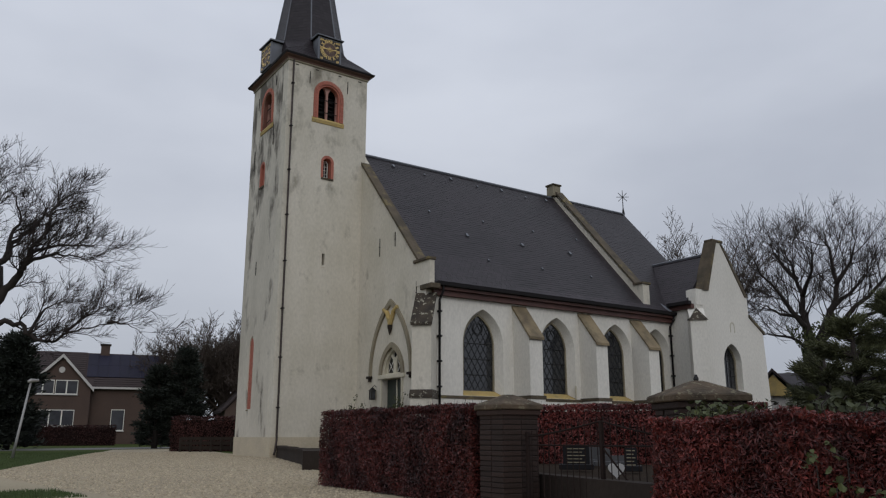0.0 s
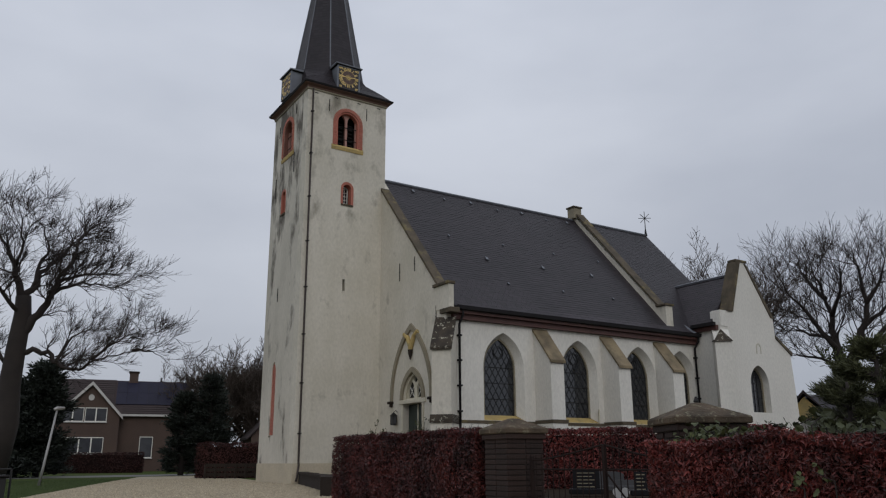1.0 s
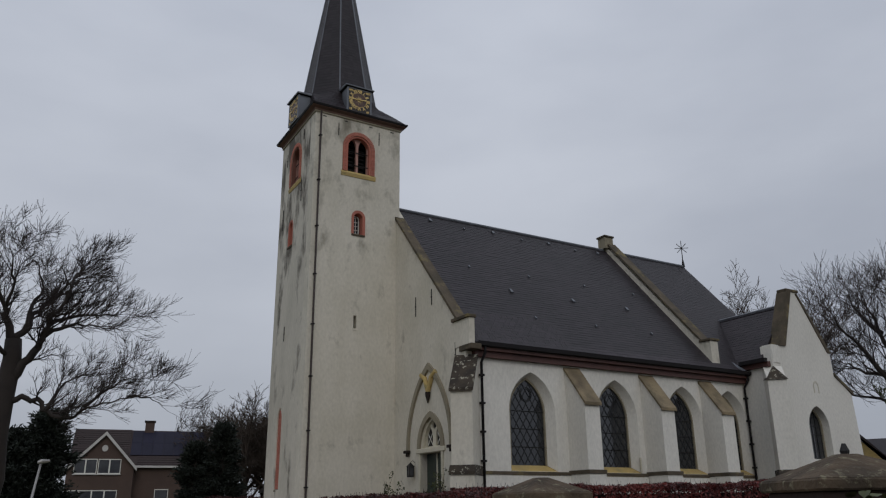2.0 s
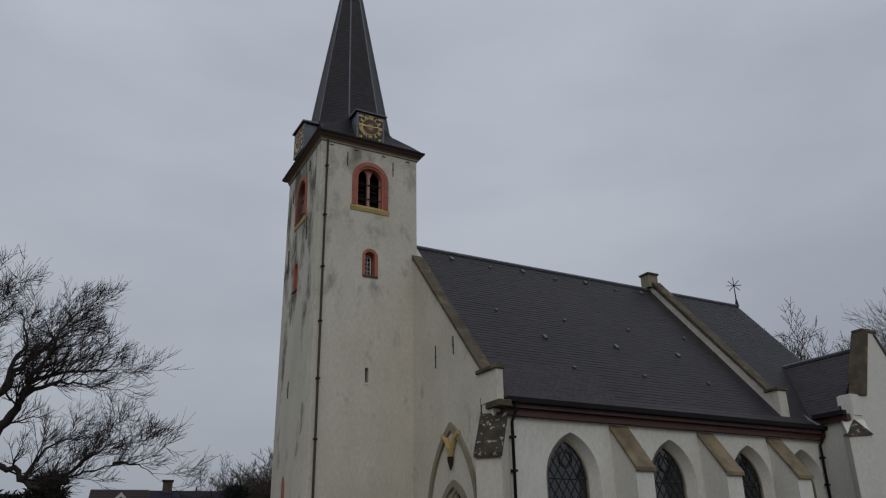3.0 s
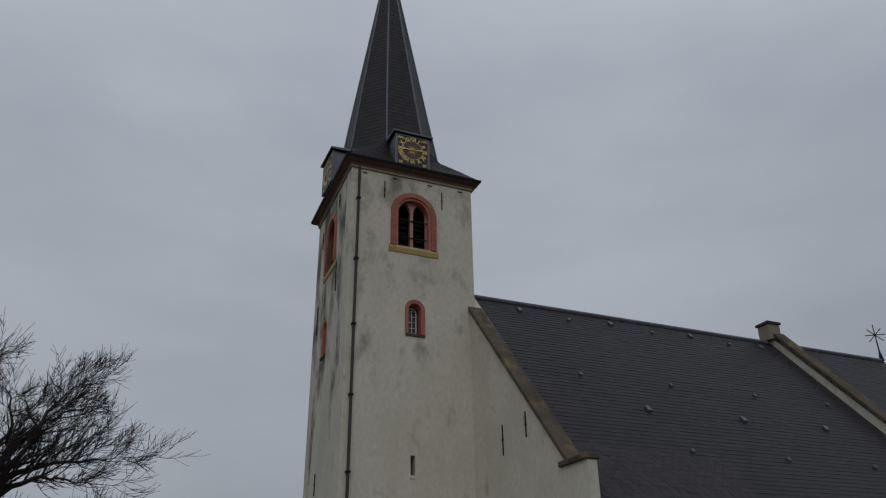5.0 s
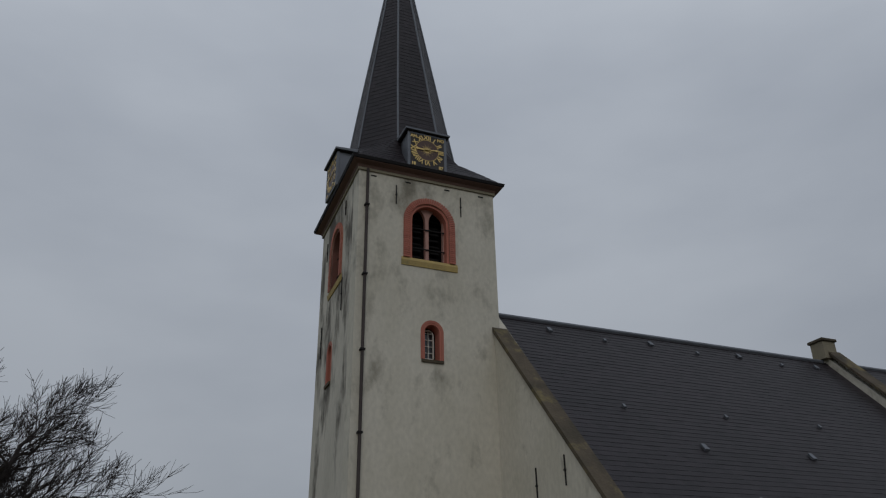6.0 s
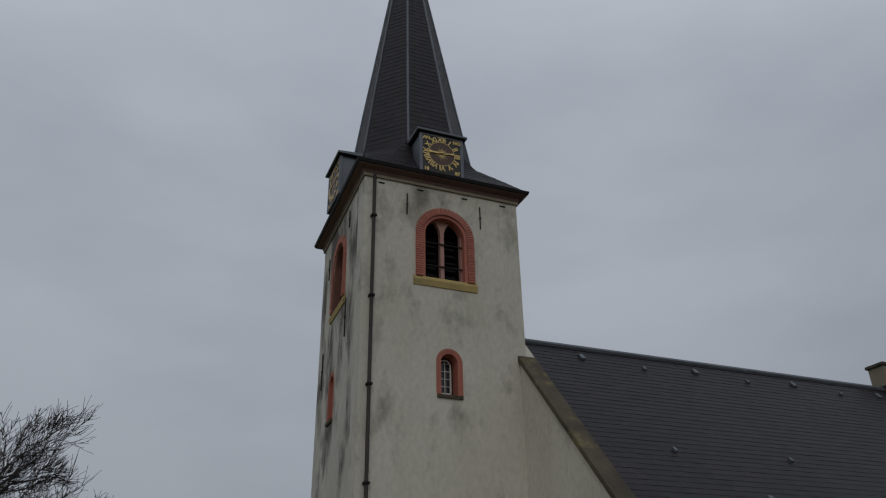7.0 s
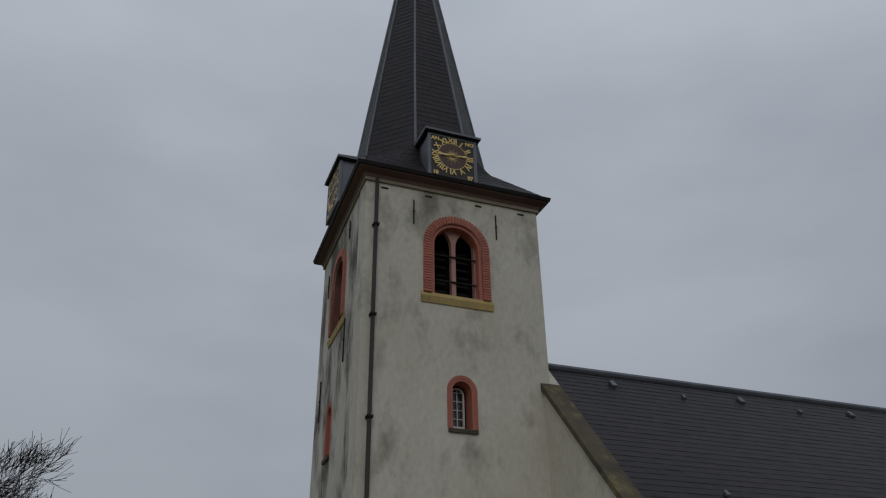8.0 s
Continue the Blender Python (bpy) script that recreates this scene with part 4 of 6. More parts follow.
# Y-shaped boss under the arch's head
bm = bmesh.new()
for s in (-1, 1):
    tube(bm, [GABLE(-3.17 + s * 0.62, 6.80, 0.06), GABLE(-3.17 + s * 0.28, 6.60, 0.07), GABLE(-3.17 + s * 0.06, 6.15, 0.08), GABLE(-3.17, 5.98, 0.08)], [0.10, 0.11, 0.10, 0.09], 8)
hang(part("arch_boss", bm, SANDSTONE, label="yellow Y-shaped carved boss"), church)
hang(part("boss_pendant", tube(bmesh.new(), [GABLE(-3.17, 6.0, 0.09), GABLE(-3.17, 5.84, 0.09), GABLE(-3.17, 5.66, 0.09), GABLE(-3.17, 5.53, 0.09)], [0.12, 0.11, 0.06, 0.02], 8), DARK_STONE), church)
# lantern beside the door
lantern = tagged(empty("wall_lantern", XG, -1.88, 2.6), "small black wall lantern with clear panes", "lantern")
hang(part("lantern_base", boxes((XG - 0.32, XG - 0.10, -1.99, -1.77, 2.60, 2.66)), IRON), lantern)
hang(part("lantern_pane", boxes((XG - 0.30, XG - 0.12, -1.97, -1.79, 2.66, 3.02)), CURTAIN), lantern)
for dx in (-0.31, -0.11):
    for dy in (-1.98, -1.78):
        hang(part("lantern_post", boxes((XG + dx - 0.012, XG + dx + 0.012, dy - 0.012, dy + 0.012, 2.66, 3.03)), IRON), lantern)
bm = bmesh.new()
bmesh.ops.create_cone(bm, segments=4, radius1=0.2, radius2=0.03, depth=0.16, cap_ends=True, matrix=Matrix.Translation((XG - 0.21, -1.88, 3.10)) @ Matrix.Rotation(radians(45), 4, "Z"))
hang(part("lantern_top", bm, IRON), lantern)
hang(part("lantern_arm", tube(bmesh.new(), [(XG - 0.21, -1.88, 3.18), (XG - 0.1, -1.88, 3.28), (XG, -1.88, 3.2)], 0.015, 6), IRON), lantern)

# ---- roofs ----


def slab(pts, thick, mat, name):
    a, b, c = Vector(pts[0]), Vector(pts[1]), Vector(pts[-1])
    n = (b - a).cross(c - a).normalized()
    if n.z > 0:
        n = -n
    return hang(part(name, prism(bmesh.new(), pts, n * thick), mat), church)


XE = 25.1
SX0 = XG + 0.42
slab([(TW, YR, ZR), (XE, YR, ZR), (XE, KINK_Y, KINK_Z), (SX0, KINK_Y, KINK_Z), (SX0, 0.0, roof_z(0.0)), (TW, 0.0, roof_z(0.0))], 0.16, SLATE, "nave_roof")
slab([(SX0 - 0.1, KINK_Y, KINK_Z), (XT + 0.6, KINK_Y, KINK_Z), (XT + 0.6, EAVE_Y, EAVE_Z), (SX0 - 0.1, EAVE_Y, EAVE_Z)], 0.14, SLATE, "nave_roof_foot")
slab([(TW, YR, ZR), (XE, YR, ZR), (XE, 2 * YR - EAVE_Y, 7.0), (TW, 2 * YR - EAVE_Y, 7.0)], 0.16, SLATE, "nave_roof_north")
bm = bmesh.new()
v = [bm.verts.new(p) for p in ((XE, YR, ZR), (29.3, -3.0, 7.0), (29.3, 5, 7.0), (XE, 9.3, 7.0), (XE, EAVE_Y, 7.0))]
bm.faces.new((v[0], v[1], v[2]))
bm.faces.new((v[0], v[4], v[1]))
bm.faces.new((v[0], v[2], v[3]))
bm.faces.new((v[1], v[4], v[3], v[2]))
hang(part("chancel_hip", bm, SLATE), church)
hang(part("ridge_cap", tube(bmesh.new(), [(TW, YR, ZR + 0.02), (18.4, YR, ZR + 0.02)], 0.085, 8), LEAD), church)
hang(part("ridge_cap", tube(bmesh.new(), [(19.0, YR, ZR + 0.02), (XE, YR, ZR + 0.02)], 0.085, 8), LEAD), church)


def lay_slates(name, origin, across, up, rows, cols, course, width, keep=lambda u, v: True, thick=0.0055, singles=0):
    """Slates in half-bond courses on a slope; those nearest the origin may be objects of their own."""
    across, up, origin = Vector(across).normalized(), Vector(up).normalized(), Vector(origin)
    n = across.cross(up)
    if n.z < 0:
        n = -n
    bm = bmesh.new()
    proto = bmesh.new()
    prism(proto, [-across * (width / 2 - 0.004) + n * 0.004, across * (width / 2 - 0.004) + n * 0.004, across * (width / 2 - 0.004) + up * course * 1.12 + n * 0.002, -across * (width / 2 - 0.004) + up * course * 1.12 + n * 0.002], n * thick)
    single = part("slate", proto, SLATE)
    data = single.data
    bpy.data.objects.remove(single)
    made = 0
    for r in range(rows):
        for c in range(cols):
            u, v = (c + (0.5 if r % 2 else 0.0)) * width, r * course
            if not keep(u + width / 2, v) or not keep(u - width / 2, v):
                continue
            p = origin + across * u + up * v + n * random.uniform(0.0, 0.004)
            if made < singles and u < 5.0:
                ob = new("slate", data)
                ob.location = p
                ob.parent = church
                made += 1
                continue
            a, b = across * (width / 2 - 0.004), up * course * 1.12
            q = [bm.verts.new(x) for x in (p - a + n * (0.004 + thick), p + a + n * (0.004 + thick), p + a + b + n * thick * 0.6, p - a + b + n * thick * 0.6, p - a, p + a)]
            bm.faces.new(q[:4])
            bm.faces.new((q[4], q[5], q[1], q[0]))
    return tagged(hang(part(name, bm, SLATE), church), kind="stuff")


slope = math.hypot(1.0, SLOPE)
foot_up = Vector((0, KINK_Y - EAVE_Y, KINK_Z - EAVE_Z))
foot_len = foot_up.length
lay_slates("roof_slating", (SX0, EAVE_Y, EAVE_Z), (1, 0, 0), foot_up, int(foot_len / 0.19), 60, 0.19, 0.29, keep=lambda u, v: 0 <= u <= XT + 0.3 - SX0, singles=150)
main_up = Vector((0, 1, SLOPE)).normalized()
main_len = (YR - KINK_Y) * slope


def on_main(u, v):
    y = KINK_Y + v / slope
    x = SX0 + u
    if x < SX0 or x > XE or (y > -0.06 and x < TW + 0.05):
        return False
    return not (18.45 < x < 19.1)


lay_slates("roof_slating", (SX0, KINK_Y, KINK_Z), (1, 0, 0), main_up, int(main_len / 0.19), 80, 0.19, 0.29, keep=on_main, singles=150)

# snow hooks and small vents
for row_y, x0, step, count, size in ((0.45, 6.39, 3.74, 4, 0.075), (0.30, 8.3, 3.7, 3, 0.045), (-3.45, 8.35, 3.65, 3, 0.08), (-2.35, 6.8, 3.5, 4, 0.045), (-4.8, 8.6, 3.6, 3, 0.045)):
    for k in range(count):
        x = x0 + k * step + random.uniform(-0.08, 0.08)
        z = roof_z(row_y) + 0.03
        hook = bmesh.new()
        prism(hook, [(x - size, row_y - size, z - size * SLOPE), (x + size, row_y - size, z - size * SLOPE), (x + size * 0.8, row_y + size, z + size * SLOPE), (x - size * 0.8, row_y + size, z + size * SLOPE)], (0, -0.035, 0.05))
        vent = hang(part("roof_vent", hook, LEAD), church)

# gutter, fascia and downpipes
hang(part("nave_gutter", prism(bmesh.new(), [(XG + 0.3, EAVE_Y - 0.18, 7.46), (XG + 0.3, EAVE_Y + 0.02, 7.42), (XG + 0.3, EAVE_Y + 0.02, 7.60), (XG + 0.3, EAVE_Y - 0.20, 7.62)], (XT - XG - 0.15, 0, 0)), GUTTER), church)
hang(part("fascia", boxes((XG + 0.3, XT, YN - 0.20, YN + 0.1, 7.06, 7.42)), REDWOOD), church)
hang(part("soffit", boxes((XG + 0.3, XT, YN - 0.36, YN - 0.20, 7.30, 7.44)), REDWOOD), church)
for x, z0 in ((4.78, 0.6), (XT - 0.14, 0.6)):
    hang(part("downpipe", tube(bmesh.new(), [(x, YN - 0.42, 7.45), (x, YN - 0.40, 7.2), (x, YN - 0.12, 6.85), (x, YN - 0.12, z0)], 0.055, 8), GUTTER, smooth=True), church)
    for k in range(5):
        hang(part("pipe_collar", boxes((x - 0.09, x + 0.09, YN - 0.20, YN - 0.03, 1.9 + k * 1.1, 1.98 + k * 1.1)), GUTTER), church)

# parapet gable across the roof
PX0, PX1 = 18.55, 19.08
bm = bmesh.new()
prism(bm, [(PX0, YR + 0.3, ZR - 0.4), (PX0, YR + 0.3, ZR + 0.25), (PX0, YR, ZR + 0.32), (PX0, -5.45, roof_z(-5.45) + 0.50), (PX0, -6.0, roof_z(-5.45) + 0.50), (PX0, -6.0, 7.7)], (PX1 - PX0, 0, 0))
hang(part("parapet_wall", bm, PLASTER), church)
bm = prism(bmesh.new(), [(PX0 - 0.06, YR - 0.25, roof_z(YR - 0.25) + 0.56), (PX0 - 0.06, YR - 0.25, roof_z(YR - 0.25) + 0.70), (PX0 - 0.06, -5.5, roof_z(-5.5) + 0.70), (PX0 - 0.06, -5.5, roof_z(-5.5) + 0.56)], (PX1 - PX0 + 0.12, 0, 0))
hang(part("parapet_coping", bm, COPING), church)
hang(part("parapet_kneeler_cap", boxes((PX0 - 0.08, PX1 + 0.08, -6.08, -5.35, roof_z(-5.45) + 0.505, roof_z(-5.45) + 0.62), bevel=0.015), COPING), church)
hang(part("ridge_stub", boxes((PX0 - 0.25, PX1 - 0.15, YR - 0.3, YR + 0.3, ZR + 0.1, ZR + 0.78)), HOOD_STONE), church)
hang(part("ridge_stub_cap", boxes((PX0 - 0.32, PX1 - 0.08, YR - 0.37, YR + 0.37, ZR + 0.78, ZR + 0.89), bevel=0.02), COPING), church)

# iron cross-star on the east end of the ridge
finial = empty("roof_finial", XE, YR, ZR)
finial.parent = church
finial["label"] = "wrought iron star finial on the ridge"
hang(part("finial_rod", tube(bmesh.new(), [(XE, YR, ZR), (XE, YR, ZR + 0.5), (XE, YR, ZR + 1.75)], [0.12, 0.035, 0.02], 6), IRON), finial)
for k in range(4):
    a = math.pi * k / 4
    d = Vector((math.cos(a) * 0.8, -math.cos(a) * 0.6, math.sin(a))) * 0.42
    o = Vector((XE, YR, ZR + 1.25))
    hang(part("star_arm", tube(bmesh.new(), [o - d, o + d], 0.022, 5), IRON), finial)

# ---- transept ----
TXC, TZR = 22.85, 11.1
T_WIN = 23.55
t_hole = pointed(T_WIN, 3.4, 4.9, 1.6, 5.95)
hang(part("transept_wall", pierced([(XT, BASE), (27.0, BASE), (26.65, 6.7), (25.4, 7.6), (25.35, 8.7), (25.15, 8.75), (23.3, 11.7), (22.65, 11.7), (21.7, 8.8), (XT + 0.05, 8.75), (XT, 7.0)], [t_hole], TSOUTH, 0.6), PLASTER_CLEAN), church)
hang(part("transept_wall", boxes((XT, XT + 0.5, YT + 0.6, YN + 0.0, BASE, 7.95)), PLASTER_CLEAN), church)
hang(part("transept_wall", boxes((26.35, 26.65, YT + 0.6, YN, BASE, 6.6)), PLASTER_CLEAN), church)
hang(part("gable_stack_cap", boxes((22.45, 23.45, YT - 0.06, YT + 0.5, 11.7, 11.85), bevel=0.02), COPING), church)
hang(part("transept_window_pane", sheet(pointed(T_WIN, 3.4, 4.9, 1.6, 5.95), TSOUTH, -0.45), GLASS), church)
hang(part("transept_window_frame", band(pointed(T_WIN, 3.4, 4.9, 1.6, 5.95), pointed(T_WIN, 3.4, 4.9, 1.42, 5.84), TSOUTH, -0.46, -0.38), HOOD_STONE), church)
for k in range(1, 6):
    hang(part("saddle_bar", tube(bmesh.new(), [TSOUTH(T_WIN - 0.8, 3.4 + 0.4 * k, -0.43), TSOUTH(T_WIN + 0.8, 3.4 + 0.4 * k, -0.43)], 0.016, 4), LEADING), church)
for u in (T_WIN - 0.33, T_WIN, T_WIN + 0.33):
    hang(part("mullion_bar", tube(bmesh.new(), [TSOUTH(u, 3.4, -0.43), TSOUTH(u, 5.6, -0.43)], 0.016, 4), LEADING), church)
slab([(TXC, YT + 0.45, TZR), (TXC, 2.0, TZR), (XT - 0.25, 2.0, 8.0), (XT - 0.25, YT + 0.45, 8.0)], 0.14, SLATE, "transept_roof")
slab([(TXC, YT + 0.45, TZR), (TXC, 2.0, TZR), (25.3, 2.0, 8.0), (25.3, YT + 0.45, 8.0)], 0.14, SLATE, "transept_roof")
t_up = Vector((TXC - XT + 0.25, 0, TZR - 8.0))
lay_slates("transept_slating", (XT - 0.25, YT + 0.5, 8.0), (0, 1, 0), t_up, int(t_up.length / 0.19), 26, 0.19, 0.29, keep=lambda u, v: 0 <= u <= 7)
hang(part("transept_ridge_cap", tube(bmesh.new(), [(TXC, YT + 0.4, TZR + 0.02), (TXC, -2.6, TZR + 0.02)], 0.08, 6), LEAD), church)
hang(part("transept_gutter", boxes((XT - 0.45, XT - 0.2, YT + 0.1, YN - 0.2, 7.92, 8.1)), GUTTER), church)
hang(part("transept_fascia", boxes((XT - 0.22, XT, YT + 0.1, YN - 0.2, 7.7, 7.95)), REDWOOD), church)
hang(part("valley_lead", tube(bmesh.new(), [(XT - 0.3, -6.45, 7.6), (XT - 0.45, -5.4, 8.4), (XT - 0.6, -4.5, 9.1)], 0.10, 6), LEAD), church)
bm = prism(bmesh.new(), [(21.75, YT - 0.08, 8.78), (21.25, YT - 0.08, 8.78), (22.45, YT - 0.08, 11.7), (22.8, YT - 0.08, 11.7)], (0, 0.6, 0))
hang(part("transept_coping", bm, COPING, label="lichened gable coping"), church)
bm = prism(bmesh.new(), [(23.2, YT - 0.05, 11.65), (23.34, YT - 0.05, 11.65), (25.42, YT - 0.05, 8.72), (25.15, YT - 0.05, 8.72)], (0, 0.6, 0))
hang(part("transept_coping", bm, COPING), church)
hang(part("transept_kneeler", boxes((XT + 0.06, XT + 0.6, YT - 0.04, YT + 0.5, 7.9, 8.78)), PLASTER_CLEAN), church)
diagonal_buttress(XT + 0.1, YT + 0.1, 0.42, 0.85, 2.55, 6.95, 7.7, PLASTER_CLEAN, "transept corner buttress with a lichened cap", peak=True)
hang(part("small_niche", band(pointed(23.75, 6.6, 6.95, 0.42, 7.2, 4), pointed(23.75, 6.6, 6.95, 0.3, 7.1, 4), TSOUTH, -0.02, 0.02), PLASTER), church)

# coping on the transept's lower shoulder and a thin pipe on the nave wall
hang(part("shoulder_coping", prism(bmesh.new(), [(25.38, YT - 0.06, 7.56), (25.38, YT - 0.06, 7.74), (26.78, YT - 0.06, 6.84), (26.78, YT - 0.06, 6.66)], (0, 0.6, 0)), COPING), church)
hang(part("vent_pipe", tube(bmesh.new(), [(13.05, YN - 0.05, 2.6), (13.05, YN - 0.05, 3.35)], 0.04, 8), SAND_PALE), church)

# ---- plants ----
rng = random.Random(7)


def twig_tree(bm, p, d, length, r, level, lift, sweep, fan=0.8, kids=(4, 6), thin=0.008, shrink=(0.45, 0.75), wander=0.17):
    """A branch with its own branches; lift bends it upwards, sweep is the wind's way."""
    pts, rad = [p.copy()], [r]
    n = 5 if level > 1 else 4
    q, dd = p.copy(), d.normalized()
    for k in range(n):
        dd = (dd + Vector((rng.uniform(-1, 1), rng.uniform(-1, 1), rng.uniform(-1, 1))) * wander + Vector((0, 0, lift)) * 0.16 + sweep * 0.16).normalized()
        q = q + dd * length / n
        pts.append(q.copy())
        rad.append(max(thin * 0.7, r * (1 - 0.75 * (k + 1) / n)))
    tube(bm, pts, rad, 5 if level > 1 else 3, closed=False)
    if level == 0:
        return
    for k in range(rng.randint(*kids)):
        f = rng.uniform(0.2, 0.98)
        i = min(n - 1, int(f * n))
        a = pts[i].lerp(pts[i + 1], f * n - i)
        way = (pts[i + 1] - pts[i]).normalized()
        out = Vector((rng.uniform(-1, 1), rng.uniform(-1, 1), rng.uniform(-0.7, 1)))
        out = (out - way * out.dot(way)).normalized()
        twig_tree(bm, a, way + out * fan * rng.uniform(0.6, 1.2), length * rng.uniform(*shrink), max(thin, rad[i] * 0.6), level - 1, lift, sweep, fan, kids, thin, shrink, wander)


class BareTree:
    """A bare tree: a trunk, main limbs set one by one, and twigs that grow on them."""

    def __init__(self, name, label, trunk, radius, sweep, lift, thin, spawn, length, level, kids):
        self.holder = tagged(empty(name, *trunk[0]), label, "tree")
        m = len(trunk) - 1
        hang(part("trunk", tube(bmesh.new(), trunk, [radius * (1.3 - 0.5 * k / m) for k in range(m + 1)], 14), BARK, smooth=True), self.holder)
        self.crown, self.sweep, self.lift, self.thin = bmesh.new(), sweep, lift, thin
        self.spawn, self.length, self.level, self.kids = spawn, length, level, kids

    def limb(self, r, *points):
        pts = [Vector(p) for p in points]
        fine = []
        for k in range(len(pts) - 1):
            for j in range(3):
                wob = Vector((rng.gauss(0, 1), rng.gauss(0, 1), rng.gauss(0, 1))) * 0.05
                fine.append(pts[k].lerp(pts[k + 1], j / 3) + (wob if k + j else Vector()))
        fine.append(pts[-1])
        m = len(fine)
        rad = [max(self.thin, r * (1 - 0.93 * (k / (m - 1)) ** 0.8)) for k in range(m)]
        hang(part("limb", tube(bmesh.new(), fine, rad, 8), BARK, smooth=True), self.holder)
        span = sum((pts[k + 1] - pts[k]).length for k in range(len(pts) - 1))
        count = int(span * self.spawn)
        for k in range(count):
            f = 0.16 + 0.84 * (k + rng.random()) / count
            i = min(m - 2, int(f * (m - 1)))
            p, d = fine[i].lerp(fine[i + 1], f * (m - 1) - i), (fine[i + 1] - fine[i]).normalized()
            out = Vector((rng.uniform(-1, 1), rng.uniform(-1, 1), rng.uniform(-0.45, 1)))
            out = (out - d * out.dot(d)).normalized()
            twig_tree(self.crown, p, d * 0.8 + out * 0.85 + self.sweep * 0.5, self.length * rng.uniform(0.5, 1.15), min(0.05, max(self.thin, rad[i] * 0.5)), self.level, self.lift, self.sweep, 0.85, self.kids, self.thin)

    def done(self):
        hang(part("crown", self.crown, TWIG, label="bare dark winter twigs"), self.holder)


old = BareTree("bare_tree", "large bare wind-swept tree leaning over the lawn", [(-10.9, 7.3, -0.05), (-10.54, 7.24, 2.66), (-10.64, 7.26, 4.37), (-10.58, 7.25, 6.14), (-10.49, 7.24, 7.69), (-10.56, 7.25, 8.58)], 0.42, Vector((0.27, 0, 0.06)), 0.42, 0.0098, 2.9, 1.5, 2, (6, 8))
old.limb(0.20, (-10.55, 7.25, 8.3), (-11.00, 7.31, 9.50), (-11.06, 7.32, 10.03), (-11.59, 7.39, 10.91), (-12.03, 7.44, 11.66), (-12.38, 7.48, 12.57))
old.limb(0.18, (-10.53, 7.24, 8.45), (-10.05, 7.46, 9.24), (-9.83, 7.71, 9.86), (-9.37, 7.92, 10.52), (-8.56, 8.06, 11.53), (-7.90, 8.22, 11.96), (-7.2, 8.30, 12.3))
old.limb(0.24, (-10.5, 7.23, 6.4), (-10.05, 6.91, 7.43), (-9.61, 6.58, 8.21), (-9.48, 6.31, 8.71), (-9.37, 6.03, 9.34), (-8.92, 5.69, 10.00), (-8.87, 5.42, 10.76), (-9.3, 5.28, 11.6))
old.limb(0.12, (-9.55, 6.5, 8.6), (-8.91, 6.31, 9.05), (-8.24, 5.52, 9.18), (-7.56, 4.71, 9.07), (-6.9, 3.95, 8.8))
old.limb(0.12, (-9.35, 6.2, 9.2), (-8.48, 6.9, 9.73), (-7.14, 7.5, 10.16), (-5.8, 7.9, 10.3))
old.limb(0.15, (-10.5, 7.23, 5.8), (-9.88, 6.89, 6.02), (-9.33, 6.55, 5.85), (-8.98, 6.24, 5.39), (-8.32, 5.86, 5.14), (-7.91, 5.53, 5.14), (-7.67, 5.23, 5.58), (-7.05, 4.83, 5.68), (-6.10, 4.33, 6.03), (-5.2, 3.8, 6.3))
old.limb(0.09, (-9.0, 6.25, 5.45), (-8.46, 6.6, 6.55), (-7.98, 6.9, 7.00), (-7.3, 7.1, 7.6))
old.limb(0.08, (-7.67, 5.23, 5.58), (-7.02, 5.2, 6.23), (-6.36, 4.52, 6.68), (-5.75, 3.5, 7.0))
old.limb(0.06, (-6.15, 4.36, 6.0), (-5.3, 4.2, 5.95), (-4.8, 3.6, 5.6))
old.limb(0.12, (-10.2, 7.38, 9.0), (-9.97, 7.64, 10.24), (-9.63, 8.07, 11.22), (-9.90, 8.60, 12.44), (-10.3, 9.16, 13.2))
old.limb(0.13, (-10.52, 7.25, 7.8), (-11.50, 6.57, 8.38), (-12.03, 5.83, 8.95), (-12.73, 5.11, 9.35))
old.limb(0.12, (-10.65, 7.27, 5.0), (-11.20, 7.94, 5.91), (-11.75, 8.62, 6.46), (-12.6, 9.0, 7.2))
old.limb(0.09, (-11.05, 7.32, 9.95), (-11.01, 6.64, 10.97), (-11.19, 5.99, 11.86), (-11.5, 5.4, 12.4))
old.limb(0.09, (-8.9, 5.75, 10.1), (-8.51, 6.6, 11.6), (-8.09, 7.2, 12.4), (-7.7, 7.7, 12.9))
old.done()

rng.seed(17)
ash = BareTree("bare_tree", "tall bare tree with a forked ivy-clad trunk behind the church", [(37.2, -6.3, -0.05), (37.22, -6.30, 2.91), (37.35, -6.56, 5.77), (37.31, -6.49, 7.02)], 0.66, Vector((0, 0, 0)), 0.45, 0.012, 2.1, 2.8, 2, (5, 7))
ash.limb(0.42, (37.27, -6.41, 6.5), (37.43, -6.18, 8.16), (37.55, -5.86, 9.40), (37.85, -5.90, 10.64), (37.81, -5.28, 12.78), (37.88, -4.88, 14.6))
ash.limb(0.40, (37.37, -6.61, 6.5), (37.48, -7.50, 8.43), (37.47, -8.17, 9.53), (37.32, -8.55, 11.03), (36.96, -8.50, 13.36), (36.60, -8.44, 14.6))
ash.limb(0.22, (37.43, -6.2, 8.05), (36.27, -5.79, 9.28), (35.37, -5.38, 10.63), (34.36, -4.80, 11.99), (33.6, -4.47, 13.2))
ash.limb(0.16, (37.25, -6.34, 6.63), (37.32, -5.06, 7.61), (37.19, -3.45, 7.98), (37.4, -2.9, 8.1))
